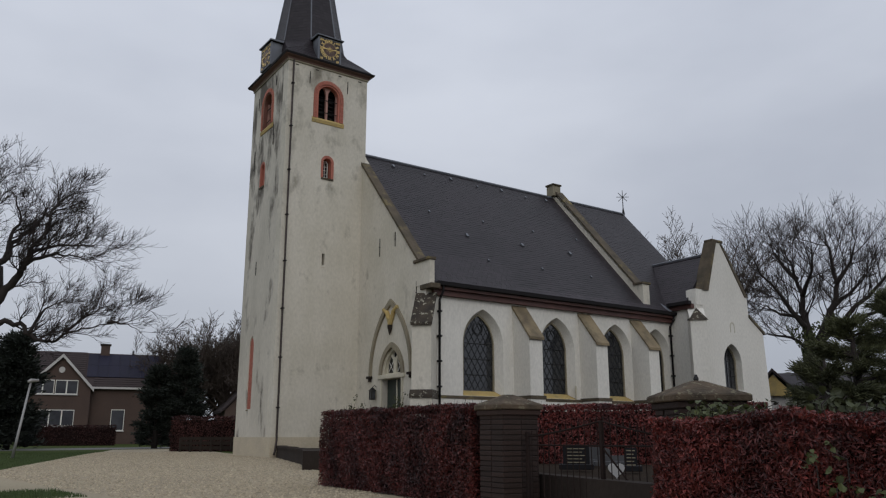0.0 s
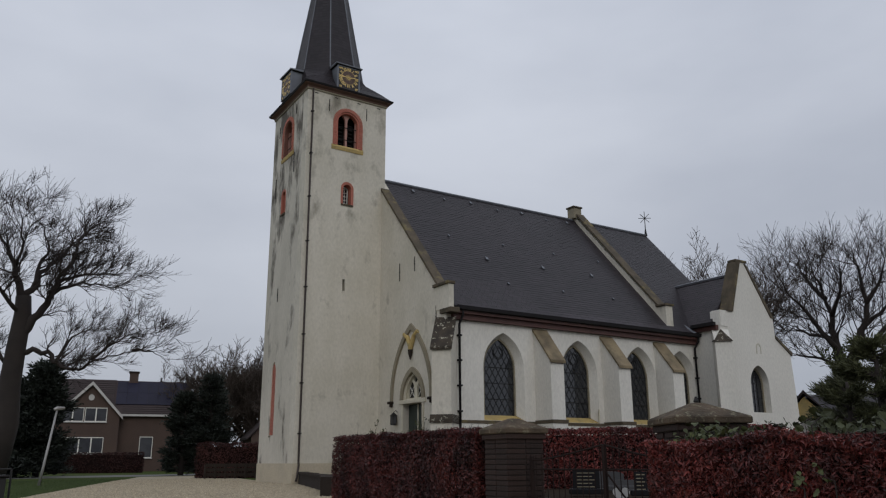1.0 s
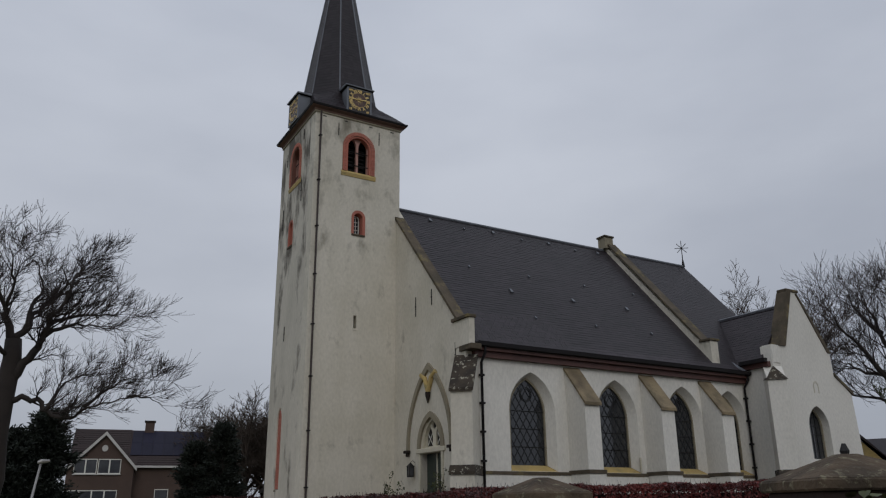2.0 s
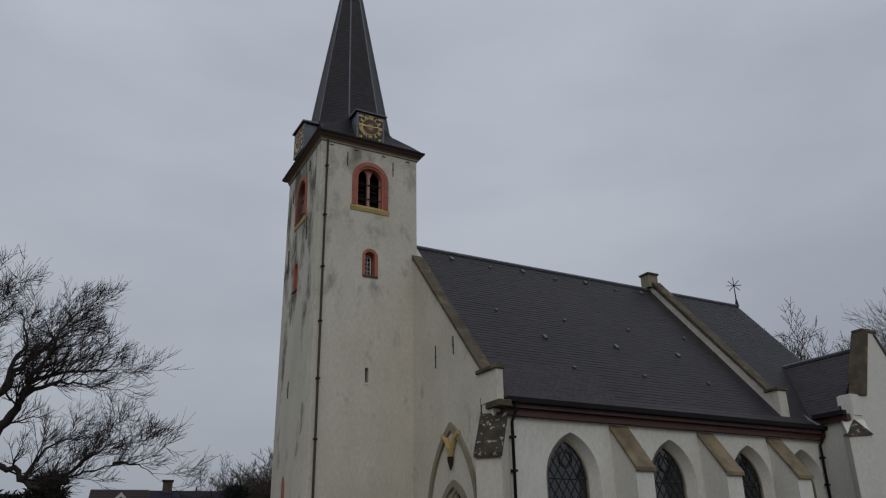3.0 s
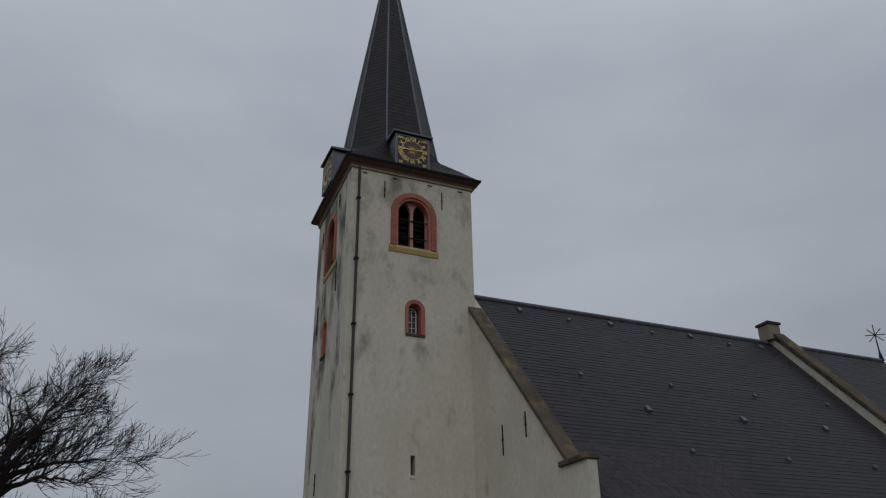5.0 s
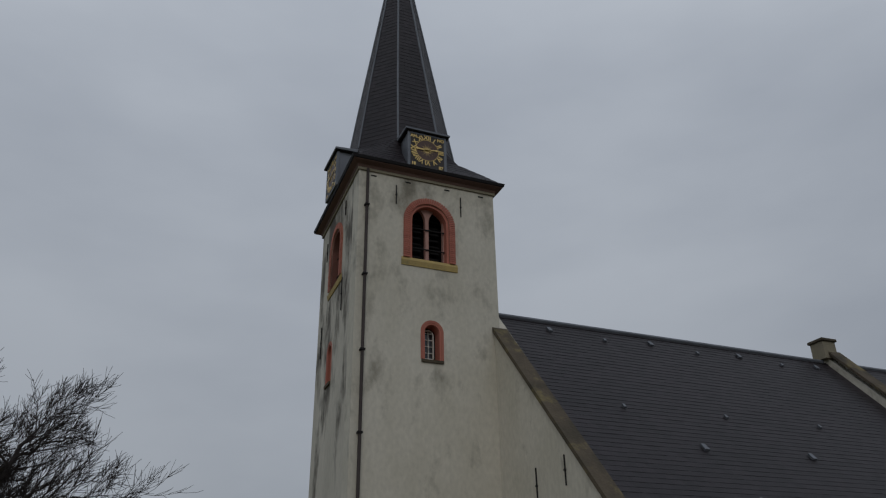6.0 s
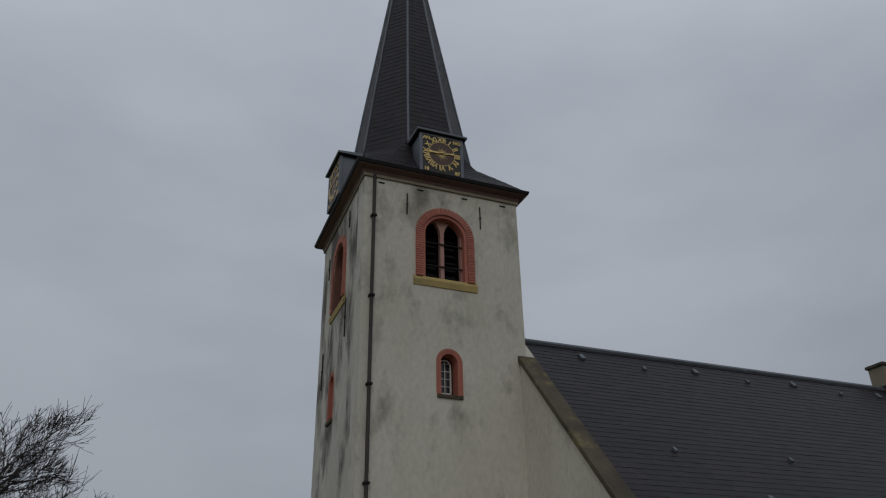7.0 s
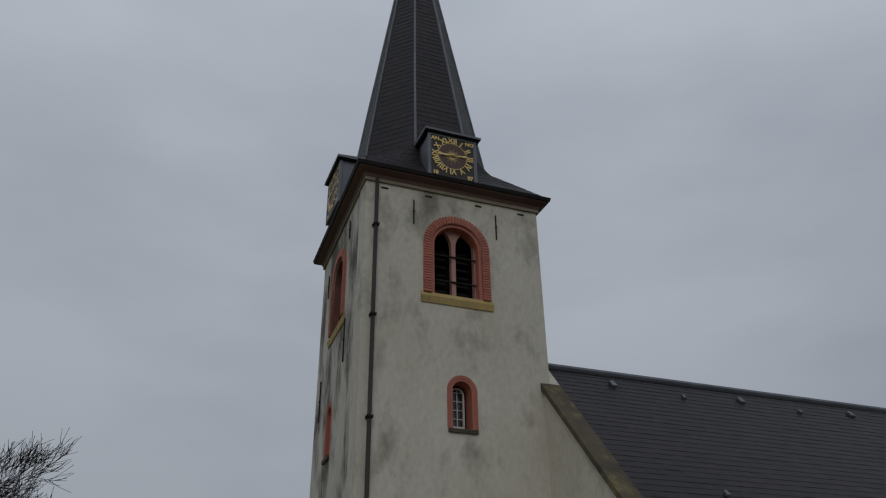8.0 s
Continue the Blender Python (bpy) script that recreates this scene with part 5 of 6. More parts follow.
ash.limb(0.16, (37.5, -5.94, 8.9), (37.47, -4.29, 9.35), (38.09, -3.00, 10.18), (38.5, -2.0, 10.6))
ash.limb(0.20, (37.47, -8.1, 9.45), (39.19, -8.46, 10.46), (40.43, -9.19, 11.71), (41.62, -9.87, 12.17))
ash.limb(0.20, (37.35, -8.5, 10.9), (37.68, -9.58, 12.50), (36.98, -10.46, 14.0))
ash.limb(0.20, (37.83, -5.6, 11.8), (38.5, -4.0, 13.6), (39.8, -2.8, 15.2))
ash.limb(0.20, (37.8, -5.9, 10.5), (36.8, -7.3, 12.17), (35.6, -8.0, 13.8))
ash.limb(0.24, (37.4, -6.8, 7.2), (38.81, -8.43, 8.45), (39.93, -9.71, 9.13), (40.94, -10.84, 9.77), (42.0, -12.4, 10.6))
ash.limb(0.20, (38.0, -7.5, 7.9), (38.6, -10.0, 10.0), (38.9, -12.0, 12.2), (39.2, -13.4, 13.8))
ash.done()
spots = []
for _ in range(2600):
    ang, z = rng.uniform(0, 6.28), rng.uniform(1.5, 8.4)
    fork = max(0.0, z - 6.6) * 0.55 * rng.choice((-1, 1))
    spots.append(Vector((37.3 + math.cos(ang) * 0.66, -6.45 + fork + math.sin(ang) * 0.66, z)))


def vase_tree(x, y, height, spread, seed, twig_mat, trunk_r=0.45, level=3, limbs=9, kids=(4, 6), name="bare_tree", label="tall bare winter tree with upright branches", fork=0.28, thin=0.02):
    rng.seed(seed)
    holder = tagged(empty(name, x, y, 0), label, "tree")
    base = Vector((x, y, -0.05))
    top = Vector((x + rng.uniform(-0.3, 0.3), y + rng.uniform(-0.3, 0.3), height * fork))
    hang(part("trunk", tube(bmesh.new(), [base, base.lerp(top, 0.5) + Vector((rng.uniform(-0.2, 0.2), 0, 0)), top], [trunk_r * 1.3, trunk_r, trunk_r * 0.85], 10), BARK, smooth=True), holder)
    crown = bmesh.new()
    for k in range(limbs):
        a = 2 * math.pi * (k + rng.random() * 0.6) / limbs
        tilt = rng.uniform(0.15, 1.0)
        d = Vector((math.cos(a) * tilt * spread / height * 1.6, math.sin(a) * tilt * spread / height * 1.6, 1)).normalized()
        twig_tree(crown, top - Vector((0, 0, rng.uniform(0, height * 0.12))), d, height * (1 - fork) * rng.uniform(0.66, 0.8), trunk_r * 0.45, level, 0.2, Vector((0, 0, 0)), fan=0.9, kids=kids, thin=thin, shrink=(0.32, 0.5), wander=0.16)
    hang(part("crown", crown, twig_mat), holder)
    return holder


def scatter_leaves(bm, spots, size, droop, jitter=0.6, broad=0.33, curl=0.10, round_leaf=False):
    """Folded leaves at (place, outward) spots."""
    for p, out in spots:
        n = (out + Vector((rng.uniform(-1, 1), rng.uniform(-1, 1), rng.uniform(-1, 1))) * jitter).normalized()
        along_leaf = n.orthogonal().normalized()
        along_leaf = (Matrix.Rotation(rng.uniform(0, 6.28), 3, n) @ along_leaf).normalized()
        along_leaf = (along_leaf + Vector((0, 0, -droop * rng.random()))).normalized()
        side = along_leaf.cross(n).normalized()
        s = size * rng.uniform(0.6, 1.3)
        tip, root = p + along_leaf * s * 0.6, p - along_leaf * s * 0.4
        if round_leaf:
            rim = [p + along_leaf * s * u + side * s * w + n * s * h for u, w, h in ((-0.4, 0.14, 0), (-0.12, 0.40, 0.08), (0.2, 0.36, 0.06), (0.6, 0, -0.08), (0.2, -0.36, 0.06), (-0.12, -0.40, 0.08), (-0.4, -0.14, 0))]
            mid = [bm.verts.new(p - along_leaf * s * 0.3), bm.verts.new(rim[3])]
            one = [bm.verts.new(v) for v in rim[:3]]
            two = [bm.verts.new(v) for v in rim[4:]]
            bm.faces.new((mid[0], *one, mid[1]))
            bm.faces.new((mid[0], mid[1], *two))
            continue
        a = p + side * s * broad + n * s * curl
        b = p - side * s * broad + n * s * curl
        vr, vt, va, vb = (bm.verts.new(v) for v in (root, tip, a, b))
        bm.faces.new((vr, va, vt))
        bm.faces.new((vr, vt, vb))


def hedge(a, b, width, height, density, size, label, mat=BEECH, rounded_top=0.12, z0=0.0, wob=0.06, name="hedge", broad=0.33, jitter=0.6, tips=9):
    """A clipped hedge: a twig-brown core darkened for inner shade, under a leaf skin."""
    a, b = Vector((*a, 0)), Vector((*b, 0))
    d = (b - a).normalized()
    n = Vector((-d.y, d.x, 0))
    length = (b - a).length
    holder = tagged(empty(name, *((a + b) / 2 + Vector((0, 0, z0)))), label, "hedge")
    core = bmesh.new()
    w = width / 2 - 0.09 - wob * 0.8
    h = height - 0.10 - wob * 0.6
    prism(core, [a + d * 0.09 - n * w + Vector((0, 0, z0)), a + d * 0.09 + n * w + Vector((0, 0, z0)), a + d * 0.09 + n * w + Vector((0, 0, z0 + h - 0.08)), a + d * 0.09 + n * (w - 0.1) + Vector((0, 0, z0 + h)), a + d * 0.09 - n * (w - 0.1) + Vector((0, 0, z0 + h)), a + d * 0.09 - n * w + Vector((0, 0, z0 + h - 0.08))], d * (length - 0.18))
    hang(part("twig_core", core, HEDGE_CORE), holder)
    spots = []

    def bulge(u, v):
        return wob * (noise.noise(Vector((u * 1.3, v * 1.7, length))) + 0.6 * noise.noise(Vector((u * 4.1, v * 4.3, 9.0))))
    for s in (-1, 1):
        for _ in range(int(length * height * density)):
            u, v = rng.uniform(0, length), rng.uniform(0.02, height)
            inset = rounded_top * max(0.0, (v - height + 0.2) / 0.2) ** 2
            spots.append((a + d * u + n * s * (width / 2 - inset + bulge(u, v) - rng.random() * 0.09) + Vector((0, 0, z0 + v)), n * s))
    for _ in range(int(length * width * density)):
        u, v = rng.uniform(0, length), rng.uniform(-width / 2, width / 2)
        spots.append((a + d * u + n * v + Vector((0, 0, z0 + height + bulge(u, v) - rng.random() * 0.07)), Vector((0, 0, 1))))
    for e, s in ((a, -1), (b, 1)):
        for _ in range(int(width * height * density)):
            u, v = rng.uniform(-width / 2, width / 2), rng.uniform(0.02, height)
            spots.append((e + n * u + d * s * (bulge(u, v) - rng.random() * 0.09) + Vector((0, 0, z0 + v)), d * s))
    bm = bmesh.new()
    scatter_leaves(bm, spots, size, 0.5, jitter, broad)
    # stray shoots on top
    shoots = bmesh.new()
    for _ in range(int(length * tips)):
        p = a + d * rng.uniform(0, length) + n * rng.uniform(-width / 2, width / 2) + Vector((0, 0, z0 + height - 0.05))
        tube(shoots, [p, p + Vector((rng.uniform(-0.05, 0.05), rng.uniform(-0.05, 0.05), rng.uniform(0.05, 0.14)))], [0.004, 0.002], 3, closed=False)
    tagged(hang(part("shoots", shoots, TWIG), holder), kind="stuff")
    hang(part("foliage", bm, mat), holder)
    return holder


bm = bmesh.new()
scatter_leaves(bm, [(p, Vector((p.x - 37.3, p.y + 6.45, 0.1)).normalized()) for p in spots], 0.17, 0.6, round_leaf=True)
hang(part("ivy_cover", bm, IVY, label="green ivy up the trunk"), ash.holder)

rng.seed(11)
hedge((-9.45, -21.1), (-10.05, -26.1), 1.15, 1.33, 4200, 0.046, "clipped copper beech hedge with dry red-brown leaves", wob=0.07, broad=0.22, jitter=0.9, tips=30)
hedge((-11.16, -29.95), (-12.1, -33.55), 1.1, 1.06, 8000, 0.048, "copper beech hedge by the gate, tangled with ivy", wob=0.10, broad=0.17, jitter=1.1, tips=40)
hedge((-7.3, -20.9), (-3.2, -26.0), 0.9, 1.50, 2000, 0.06, "copper beech hedge inside the churchyard", z0=0.0, broad=0.22, jitter=0.9, tips=20)

# ivy and bramble over the near hedge
rng.seed(5)
for spot, count, spread, rise, level in (((-11.65, -32.35), 620, (0.45, 1.10), 0.12, 1.02), ((-10.98, -30.1), 220, (0.3, 0.35), 0.09, 1.04), ((-11.46, -30.32), 200, (0.09, 0.33), 0.18, 0.90), ((-12.33, -31.97), 60, (0.05, 0.30), 0.33, 0.48)):
    holder = tagged(empty("ivy_clump", spot[0], spot[1], level), "green ivy and bramble leaves growing over the hedge", "ivy", group="ivy on the hedge")
    bm, stems = bmesh.new(), bmesh.new()
    spots = []
    for _ in range(count // 9):
        c = Vector((spot[0] + rng.gauss(0, spread[0] * 0.55), spot[1] + rng.gauss(0, spread[1] * 0.55), level + rng.random() * rise))
        tip = c + Vector((rng.uniform(-0.15, 0.15), rng.uniform(-0.15, 0.15), rng.uniform(0.02, 0.10)))
        tube(stems, [c - Vector((0, 0, 0.15)), c, tip], [0.006, 0.005, 0.003], 4, closed=False)
        for k in range(9):
            spots.append((c.lerp(tip, rng.random()) + Vector((rng.uniform(-0.09, 0.09), rng.uniform(-0.09, 0.09), rng.uniform(-0.05, 0.05))), Vector((-0.3, -0.3, 0.8))))
    scatter_leaves(bm, spots, 0.062, 0.4, 0.8, round_leaf=True)
    tagged(hang(part("stem", stems, TWIG), holder), kind="stuff")
    hang(part("foliage", bm, IVY), holder)

# ---- gate piers and gate ----


def gate_pier(x, y, side, z_cap, cap, apex, turn, lantern_top):
    pier = tagged(empty("gate_pier", x, y, 0), "dark brick gate pier with a weathered cap" + (" and small finial" if lantern_top else ""), "pier", group="gate piers")
    m = Matrix.Translation((x, y, 0)) @ Matrix.Rotation(turn, 4, "Z")

    def put(ob):
        ob.data.transform(m)
        return hang(ob, pier)
    put(part("mortar_core", boxes((-side / 2 + 0.008, side / 2 - 0.008, -side / 2 + 0.008, side / 2 - 0.008, 0, z_cap - 0.02)), PIER_MORTAR))
    course = 0.065
    proto = bmesh.new()
    box(proto, -0.104, 0.104, -0.05, 0.05, -0.026, 0.026, bevel=0.004)
    t = part("brick", proto, PIER_BRICK)
    data = t.data
    bpy.data.objects.remove(t)
    rows = int((z_cap - 0.02) / course)
    per = max(2, int(side / 0.218))
    for r in range(rows):
        for face in range(4):
            for k in range(per):
                u = -side / 2 + (k + 0.5) * side / per
                q = Matrix.Rotation(face * math.pi / 2, 4, "Z") @ Matrix.Translation((u + (0.05 if r % 2 else -0.05) * (0 < k < per - 1), -side / 2 + 0.045 + rng.uniform(-0.003, 0.003), course * (r + 0.5)))
                ob = new("brick", data)
                ob.parent = pier
                ob.matrix_local = Matrix.Translation(-Vector(pier.location)) @ m @ q
                ob.scale = (side / per / 0.218, 1, 1)
    put(part("neck_course", boxes((-side / 2 - 0.03, side / 2 + 0.03, -side / 2 - 0.03, side / 2 + 0.03, z_cap - 0.09, z_cap - 0.02), bevel=0.01), PIER_BRICK))
    c = cap / 2
    bm = bmesh.new()
    box(bm, -c, c, -c, c, z_cap - 0.02, z_cap + 0.05, bevel=0.012)
    put(part("cap_slab", bm, CAP_STONE))
    bm = bmesh.new()
    v = [bm.verts.new(p) for p in ((-c + 0.01, -c + 0.01, z_cap + 0.051), (c - 0.01, -c + 0.01, z_cap + 0.051), (c - 0.01, c - 0.01, z_cap + 0.051), (-c + 0.01, c - 0.01, z_cap + 0.051))]
    w = [bm.verts.new(p) for p in ((-0.05, -0.05, apex), (0.05, -0.05, apex), (0.05, 0.05, apex), (-0.05, 0.05, apex))]
    for k in range(4):
        bm.faces.new((v[k], v[(k + 1) % 4], w[(k + 1) % 4], w[k]))
    bm.faces.new(w)
    bm.faces.new(v[::-1])
    put(part("cap_pyramid", bm, CAP_STONE))
    if lantern_top:
        put(part("finial", tube(bmesh.new(), [(0, 0, apex - 0.01), (0, 0, apex + 0.02), (0, 0, apex + 0.045), (0, 0, apex + 0.065)], [0.022, 0.03, 0.02, 0.012], 8), IRON))
    return pier


gate_pier(-10.42, -26.58, 0.55, 1.25, 0.66, 1.43, radians(-8), False)
gate_pier(-10.51, -29.54, 0.66, 1.26, 0.80, 1.46, radians(-32), True)

gate = tagged(empty("iron_gate", -10.47, -28.0, 0), "rusty wrought iron gate with a peaked top rail", "gate")
g0, g1 = Vector((-10.52, -26.92, 0)), Vector((-10.42, -29.12, 0))
g_mid = 0.575


def gate_top(f):
    u = (f - 0.10) / (g_mid - 0.10) if f < g_mid else (0.96 - f) / (0.96 - g_mid)
    u = max(0.0, min(1.0, u))
    return 0.90 + 0.17 * u ** 1.25


bars = 22
for k in range(bars + 1):
    f = 0.04 + 0.93 * k / bars
    p = g0.lerp(g1, f)
    z = gate_top(f)
    hang(part("upright_bar", tube(bmesh.new(), [p + Vector((0, 0, 0.10)), p + Vector((0, 0, z))], [0.007, 0.006], 6), RUST), gate)
    hang(part("spike", tube(bmesh.new(), [p + Vector((0, 0, z + 0.01)), p + Vector((0, 0, z + 0.03)), p + Vector((0, 0, z + 0.075))], [0.006, 0.012, 0.002], 6), RUST), gate)
hang(part("top_rail", tube(bmesh.new(), [g0.lerp(g1, 0.03 + 0.94 * k / 30) + Vector((0, 0, gate_top(0.03 + 0.94 * k / 30))) for k in range(31)], 0.011, 6), RUST), gate)
for z in (0.14, 0.79):
    hang(part("cross_rail", tube(bmesh.new(), [g0.lerp(g1, 0.03) + Vector((0, 0, z)), g0.lerp(g1, 0.97) + Vector((0, 0, z))], 0.011, 6), RUST), gate)
for f, top in ((g_mid, 1.07), (0.05, 0.95), (0.97, 0.95)):
    p = g0.lerp(g1, f)
    hang(part("gate_post", boxes((p.x - 0.022, p.x + 0.022, p.y - 0.022, p.y + 0.022, 0, top), bevel=0.004), RUST), gate)
hang(part("brace", tube(bmesh.new(), [g0.lerp(g1, g_mid) + Vector((0, 0, 0.78)), g0.lerp(g1, 0.84) + Vector((0, 0, 0.15))], 0.011, 6), RUST), gate)


def gravestone(x, y, w, h, t, turn, mat, label, shape):
    g = tagged(empty("gravestone", x, y, 0.40), label, "gravestone", group="gravestones")
    m = Matrix.Translation((x, y, 0.40)) @ Matrix.Rotation(turn, 4, "Z")
    pts = [(-w / 2, 0, 0), (w / 2, 0, 0), (w / 2, 0, h * 0.8)]
    pts += [(w / 2 * math.cos(a), 0, h * 0.8 + h * 0.2 * math.sin(a)) for a in (math.pi * k / 8 for k in range(1, 8))] if shape else [(w / 2, 0, h), (-w / 2, 0, h)]
    pts.append((-w / 2, 0, h * 0.8))
    bm = prism(bmesh.new(), pts, (0, t, 0))
    bm.transform(m)
    hang(part("headstone", bm, mat), g)
    bm = boxes((-w / 2 - 0.06, w / 2 + 0.06, -0.08, t + 0.08, 0, 0.08), bevel=0.01)
    bm.transform(m)
    hang(part("footing", bm, mat), g)
    for k in range(5 if h > 0.3 else 0):
        bm = boxes((-w * 0.34, w * (0.34 - 0.12 * (k % 2)), -0.004, 0.0, h * 0.86 - k * 0.05, h * 0.86 - k * 0.05 + 0.012))
        bm.transform(m)
        hang(part("inscription_bar", bm, HOOD_STONE), g)


for row in ((-8.34, -25.85, 0.40, 0.35, 0.08, -0.82, BLACK_GRANITE, "dark polished gravestone with an unreadable inscription", False), (-8.2, -26.78, 0.18, 0.33, 0.08, -0.82, BLACK_GRANITE, "narrow dark gravestone in the churchyard", False), (-6.8, -25.3, 0.55, 0.17, 0.12, -0.8, GRAVESTONE, "low grey weathered gravestone", False), (-6.3, -24.4, 0.6, 0.30, 0.1, -0.9, GRAVESTONE, "grey gravestone in the churchyard", True)):
    gravestone(*row)
heart = tagged(empty("grave_heart", -10.0, -28.0, 0.40), "small white heart-shaped grave ornament", "grave ornament")
outline = [(0.0062 * 16 * math.sin(q) ** 3, 0, 0.0062 * (13 * math.cos(q) - 5 * math.cos(2 * q) - 2 * math.cos(3 * q) - math.cos(4 * q)) + 0.105) for q in (2 * math.pi * k / 28 for k in range(28))]
bm = prism(bmesh.new(), outline, (0, 0.035, 0))
bm.transform(Matrix.Translation((-10.0, -28.0, 0.40)) @ Matrix.Rotation(-0.82, 4, "Z"))
hang(part("heart", bm, PALE_STONE), heart)

# ---- left side: lamp posts, bin, far hedges ----


def street_lamp(x, y, h, lean_x, lean_y):
    lamp = tagged(empty("street_lamp", x, y, 0), "slightly leaning pale steel street lamp", "street lamp", group="street lamps")
    top = Vector((x + lean_x, y + lean_y, h))
    hang(part("pole", tube(bmesh.new(), [(x, y, 0), Vector((x, y, 0)).lerp(top, 0.25), top], [0.065, 0.055, 0.04], 10), GALVANISED, smooth=True), lamp)
    head = bmesh.new()
    tube(head, [top + Vector((-0.12, -0.02, 0.0)), top + Vector((0.0, 0, 0.05)), top + Vector((0.30, 0.05, 0.08))], [0.05, 0.09, 0.05], 8)
    hang(part("lamp_head", head, GALVANISED), lamp)


street_lamp(-10.3, 2.6, 3.05, 0.35, 0.0)
street_lamp(-14.6, 8.0, 4.2, 0.5, 0.0)
bin_box = tagged(empty("litter_bin", -14.75, -17.95, 0), "dark metal litter bin with a frame on the grass edge", "bin")
hang(part("bin_body", boxes((-15.35, -14.95, -18.15, -17.75, 0.14, 0.66), bevel=0.015), IRON), bin_box)
hang(part("bin_lid", boxes((-15.39, -14.91, -18.19, -17.71, 0.66, 0.70), bevel=0.01), GUTTER), bin_box)
for px in (-15.32, -14.82):
    hang(part("bin_post", tube(bmesh.new(), [(px, -17.72, 0), (px, -17.72, 0.80)], 0.02, 6), IRON), bin_box)
hang(part("bin_rail", tube(bmesh.new(), [(-15.32, -17.72, 0.78), (-14.82, -17.72, 0.80)], 0.018, 6), IRON), bin_box)

rng.seed(21)
hedge((0.1, 12.9), (4.2, 10.6), 1.6, 1.95, 260, 0.10, "rounded copper beech hedge behind the tower", mat=BEECH_SHADED, rounded_top=0.5, wob=0.16)
fence = tagged(empty("low_board_fence", 2, 9.5, 0), "low dark board fence behind the tower", "fence")
for k in range(9):
    p = Vector((-0.2, 10.9, 0)).lerp(Vector((3.6, 8.6, 0)), k / 8)
    hang(part("post", boxes((p.x - 0.05, p.x + 0.05, p.y - 0.05, p.y + 0.05, 0, 0.75)), DARK_STONE), fence)
for z in (0.12, 0.38, 0.62):
    hang(part("board", along(bmesh.new(), (-0.2, 10.9), (3.6, 8.6), 0.04, z, z + 0.19, side=0.07), DARK_STONE), fence)


def conifer(x, y, height, radius, seed, mat, label, size=0.34, count=5200, flat=0.5, base=0.0, lobe_count=110, fuzz=0.22, blade=0.16):
    """An evergreen: trunk and whorls of drooping sprays with gaps between."""
    rng.seed(seed)
    c = tagged(empty("conifer", x, y, 0), label, "tree")
    hang(part("trunk", tube(bmesh.new(), [(x, y, -0.05), (x + 0.1, y, height * 0.5), (x, y, height * 0.92)], [0.22, 0.14, 0.03], 8), BARK, smooth=True), c)
    bm, wood = bmesh.new(), bmesh.new()
    lobes = []
    for _ in range(lobe_count):
        f = rng.random() ** 0.8
        a = rng.uniform(0, 6.28)
        reach = radius * (1 - f ** 2.2 * 0.8) * rng.uniform(0.55, 1.05)
        z = base + (height - base) * (0.06 + 0.9 * f)
        tip = Vector((x + math.cos(a) * reach, y + math.sin(a) * reach, z))
        tube(wood, [(x, y, z - 0.25), tip], [0.05, 0.015], 4, closed=False)
        lobes.append((Vector((x, y, z - 0.2)), tip))
    for _ in range(count):
        root, tip = rng.choice(lobes)
        f = rng.uniform(0.35, 1.1)
        g = rng.gauss(0, fuzz) * radius * 0.55
        p = root.lerp(tip, f) + Vector((g, rng.gauss(0, fuzz) * radius * 0.55, rng.gauss(0, fuzz * 0.7) * radius * 0.5))
        d = (tip - root).normalized() + Vector((rng.uniform(-0.8, 0.8), rng.uniform(-0.8, 0.8), rng.uniform(-0.6, 0.9)))
        d.normalize()
        s = d.orthogonal().normalized() * size * blade
        s = Matrix.Rotation(rng.uniform(0, 6.28), 3, d) @ s
        l = size * rng.uniform(0.6, 1.3)
        v = [bm.verts.new(q) for q in (p, p + d * l * 0.5 + s, p + d * l, p + d * l * 0.5 - s)]
        bm.faces.new(v)
    hang(part("limbs", wood, BARK), c)
    hang(part("foliage", bm, mat), c)
    return c


conifer(-6.3, 24.2, 7.4, 2.2, 31, CONIFER, "dark dense evergreen beside the house", count=20000, size=0.34)
conifer(-9.5, 25.2, 6.4, 2.8, 32, CONIFER, "dark dense evergreen beside the house", count=20000, size=0.34)
conifer(-8.0, 24.0, 6.2, 2.6, 38, CONIFER, "dark dense evergreen beside the house", count=18000, size=0.34)
conifer(3.0, 23.9, 5.9, 1.35, 33, CONIFER, "dark clipped evergreen by the road", count=16000, size=0.30)
conifer(4.6, 23.1, 7.1, 1.45, 34, CONIFER, "dark clipped evergreen by the road", count=18000, size=0.30)
conifer(1.8, -24.8, 2.9, 1.35, 35, CONIFER_LIT, "low green feathery conifer in the churchyard", count=17000, size=0.17, lobe_count=34, fuzz=0.10, blade=0.07, base=0.4)
conifer(2.96, -25.0, 3.9, 1.6, 36, CONIFER_LIT, "green feathery conifer in the churchyard", count=20000, size=0.17, lobe_count=42, fuzz=0.10, blade=0.07, base=0.4)
conifer(4.16, -25.6, 4.7, 1.8, 37, CONIFER_LIT, "tall green conifer in the churchyard", count=22000, size=0.17, lobe_count=50, fuzz=0.10, blade=0.07, base=0.4)

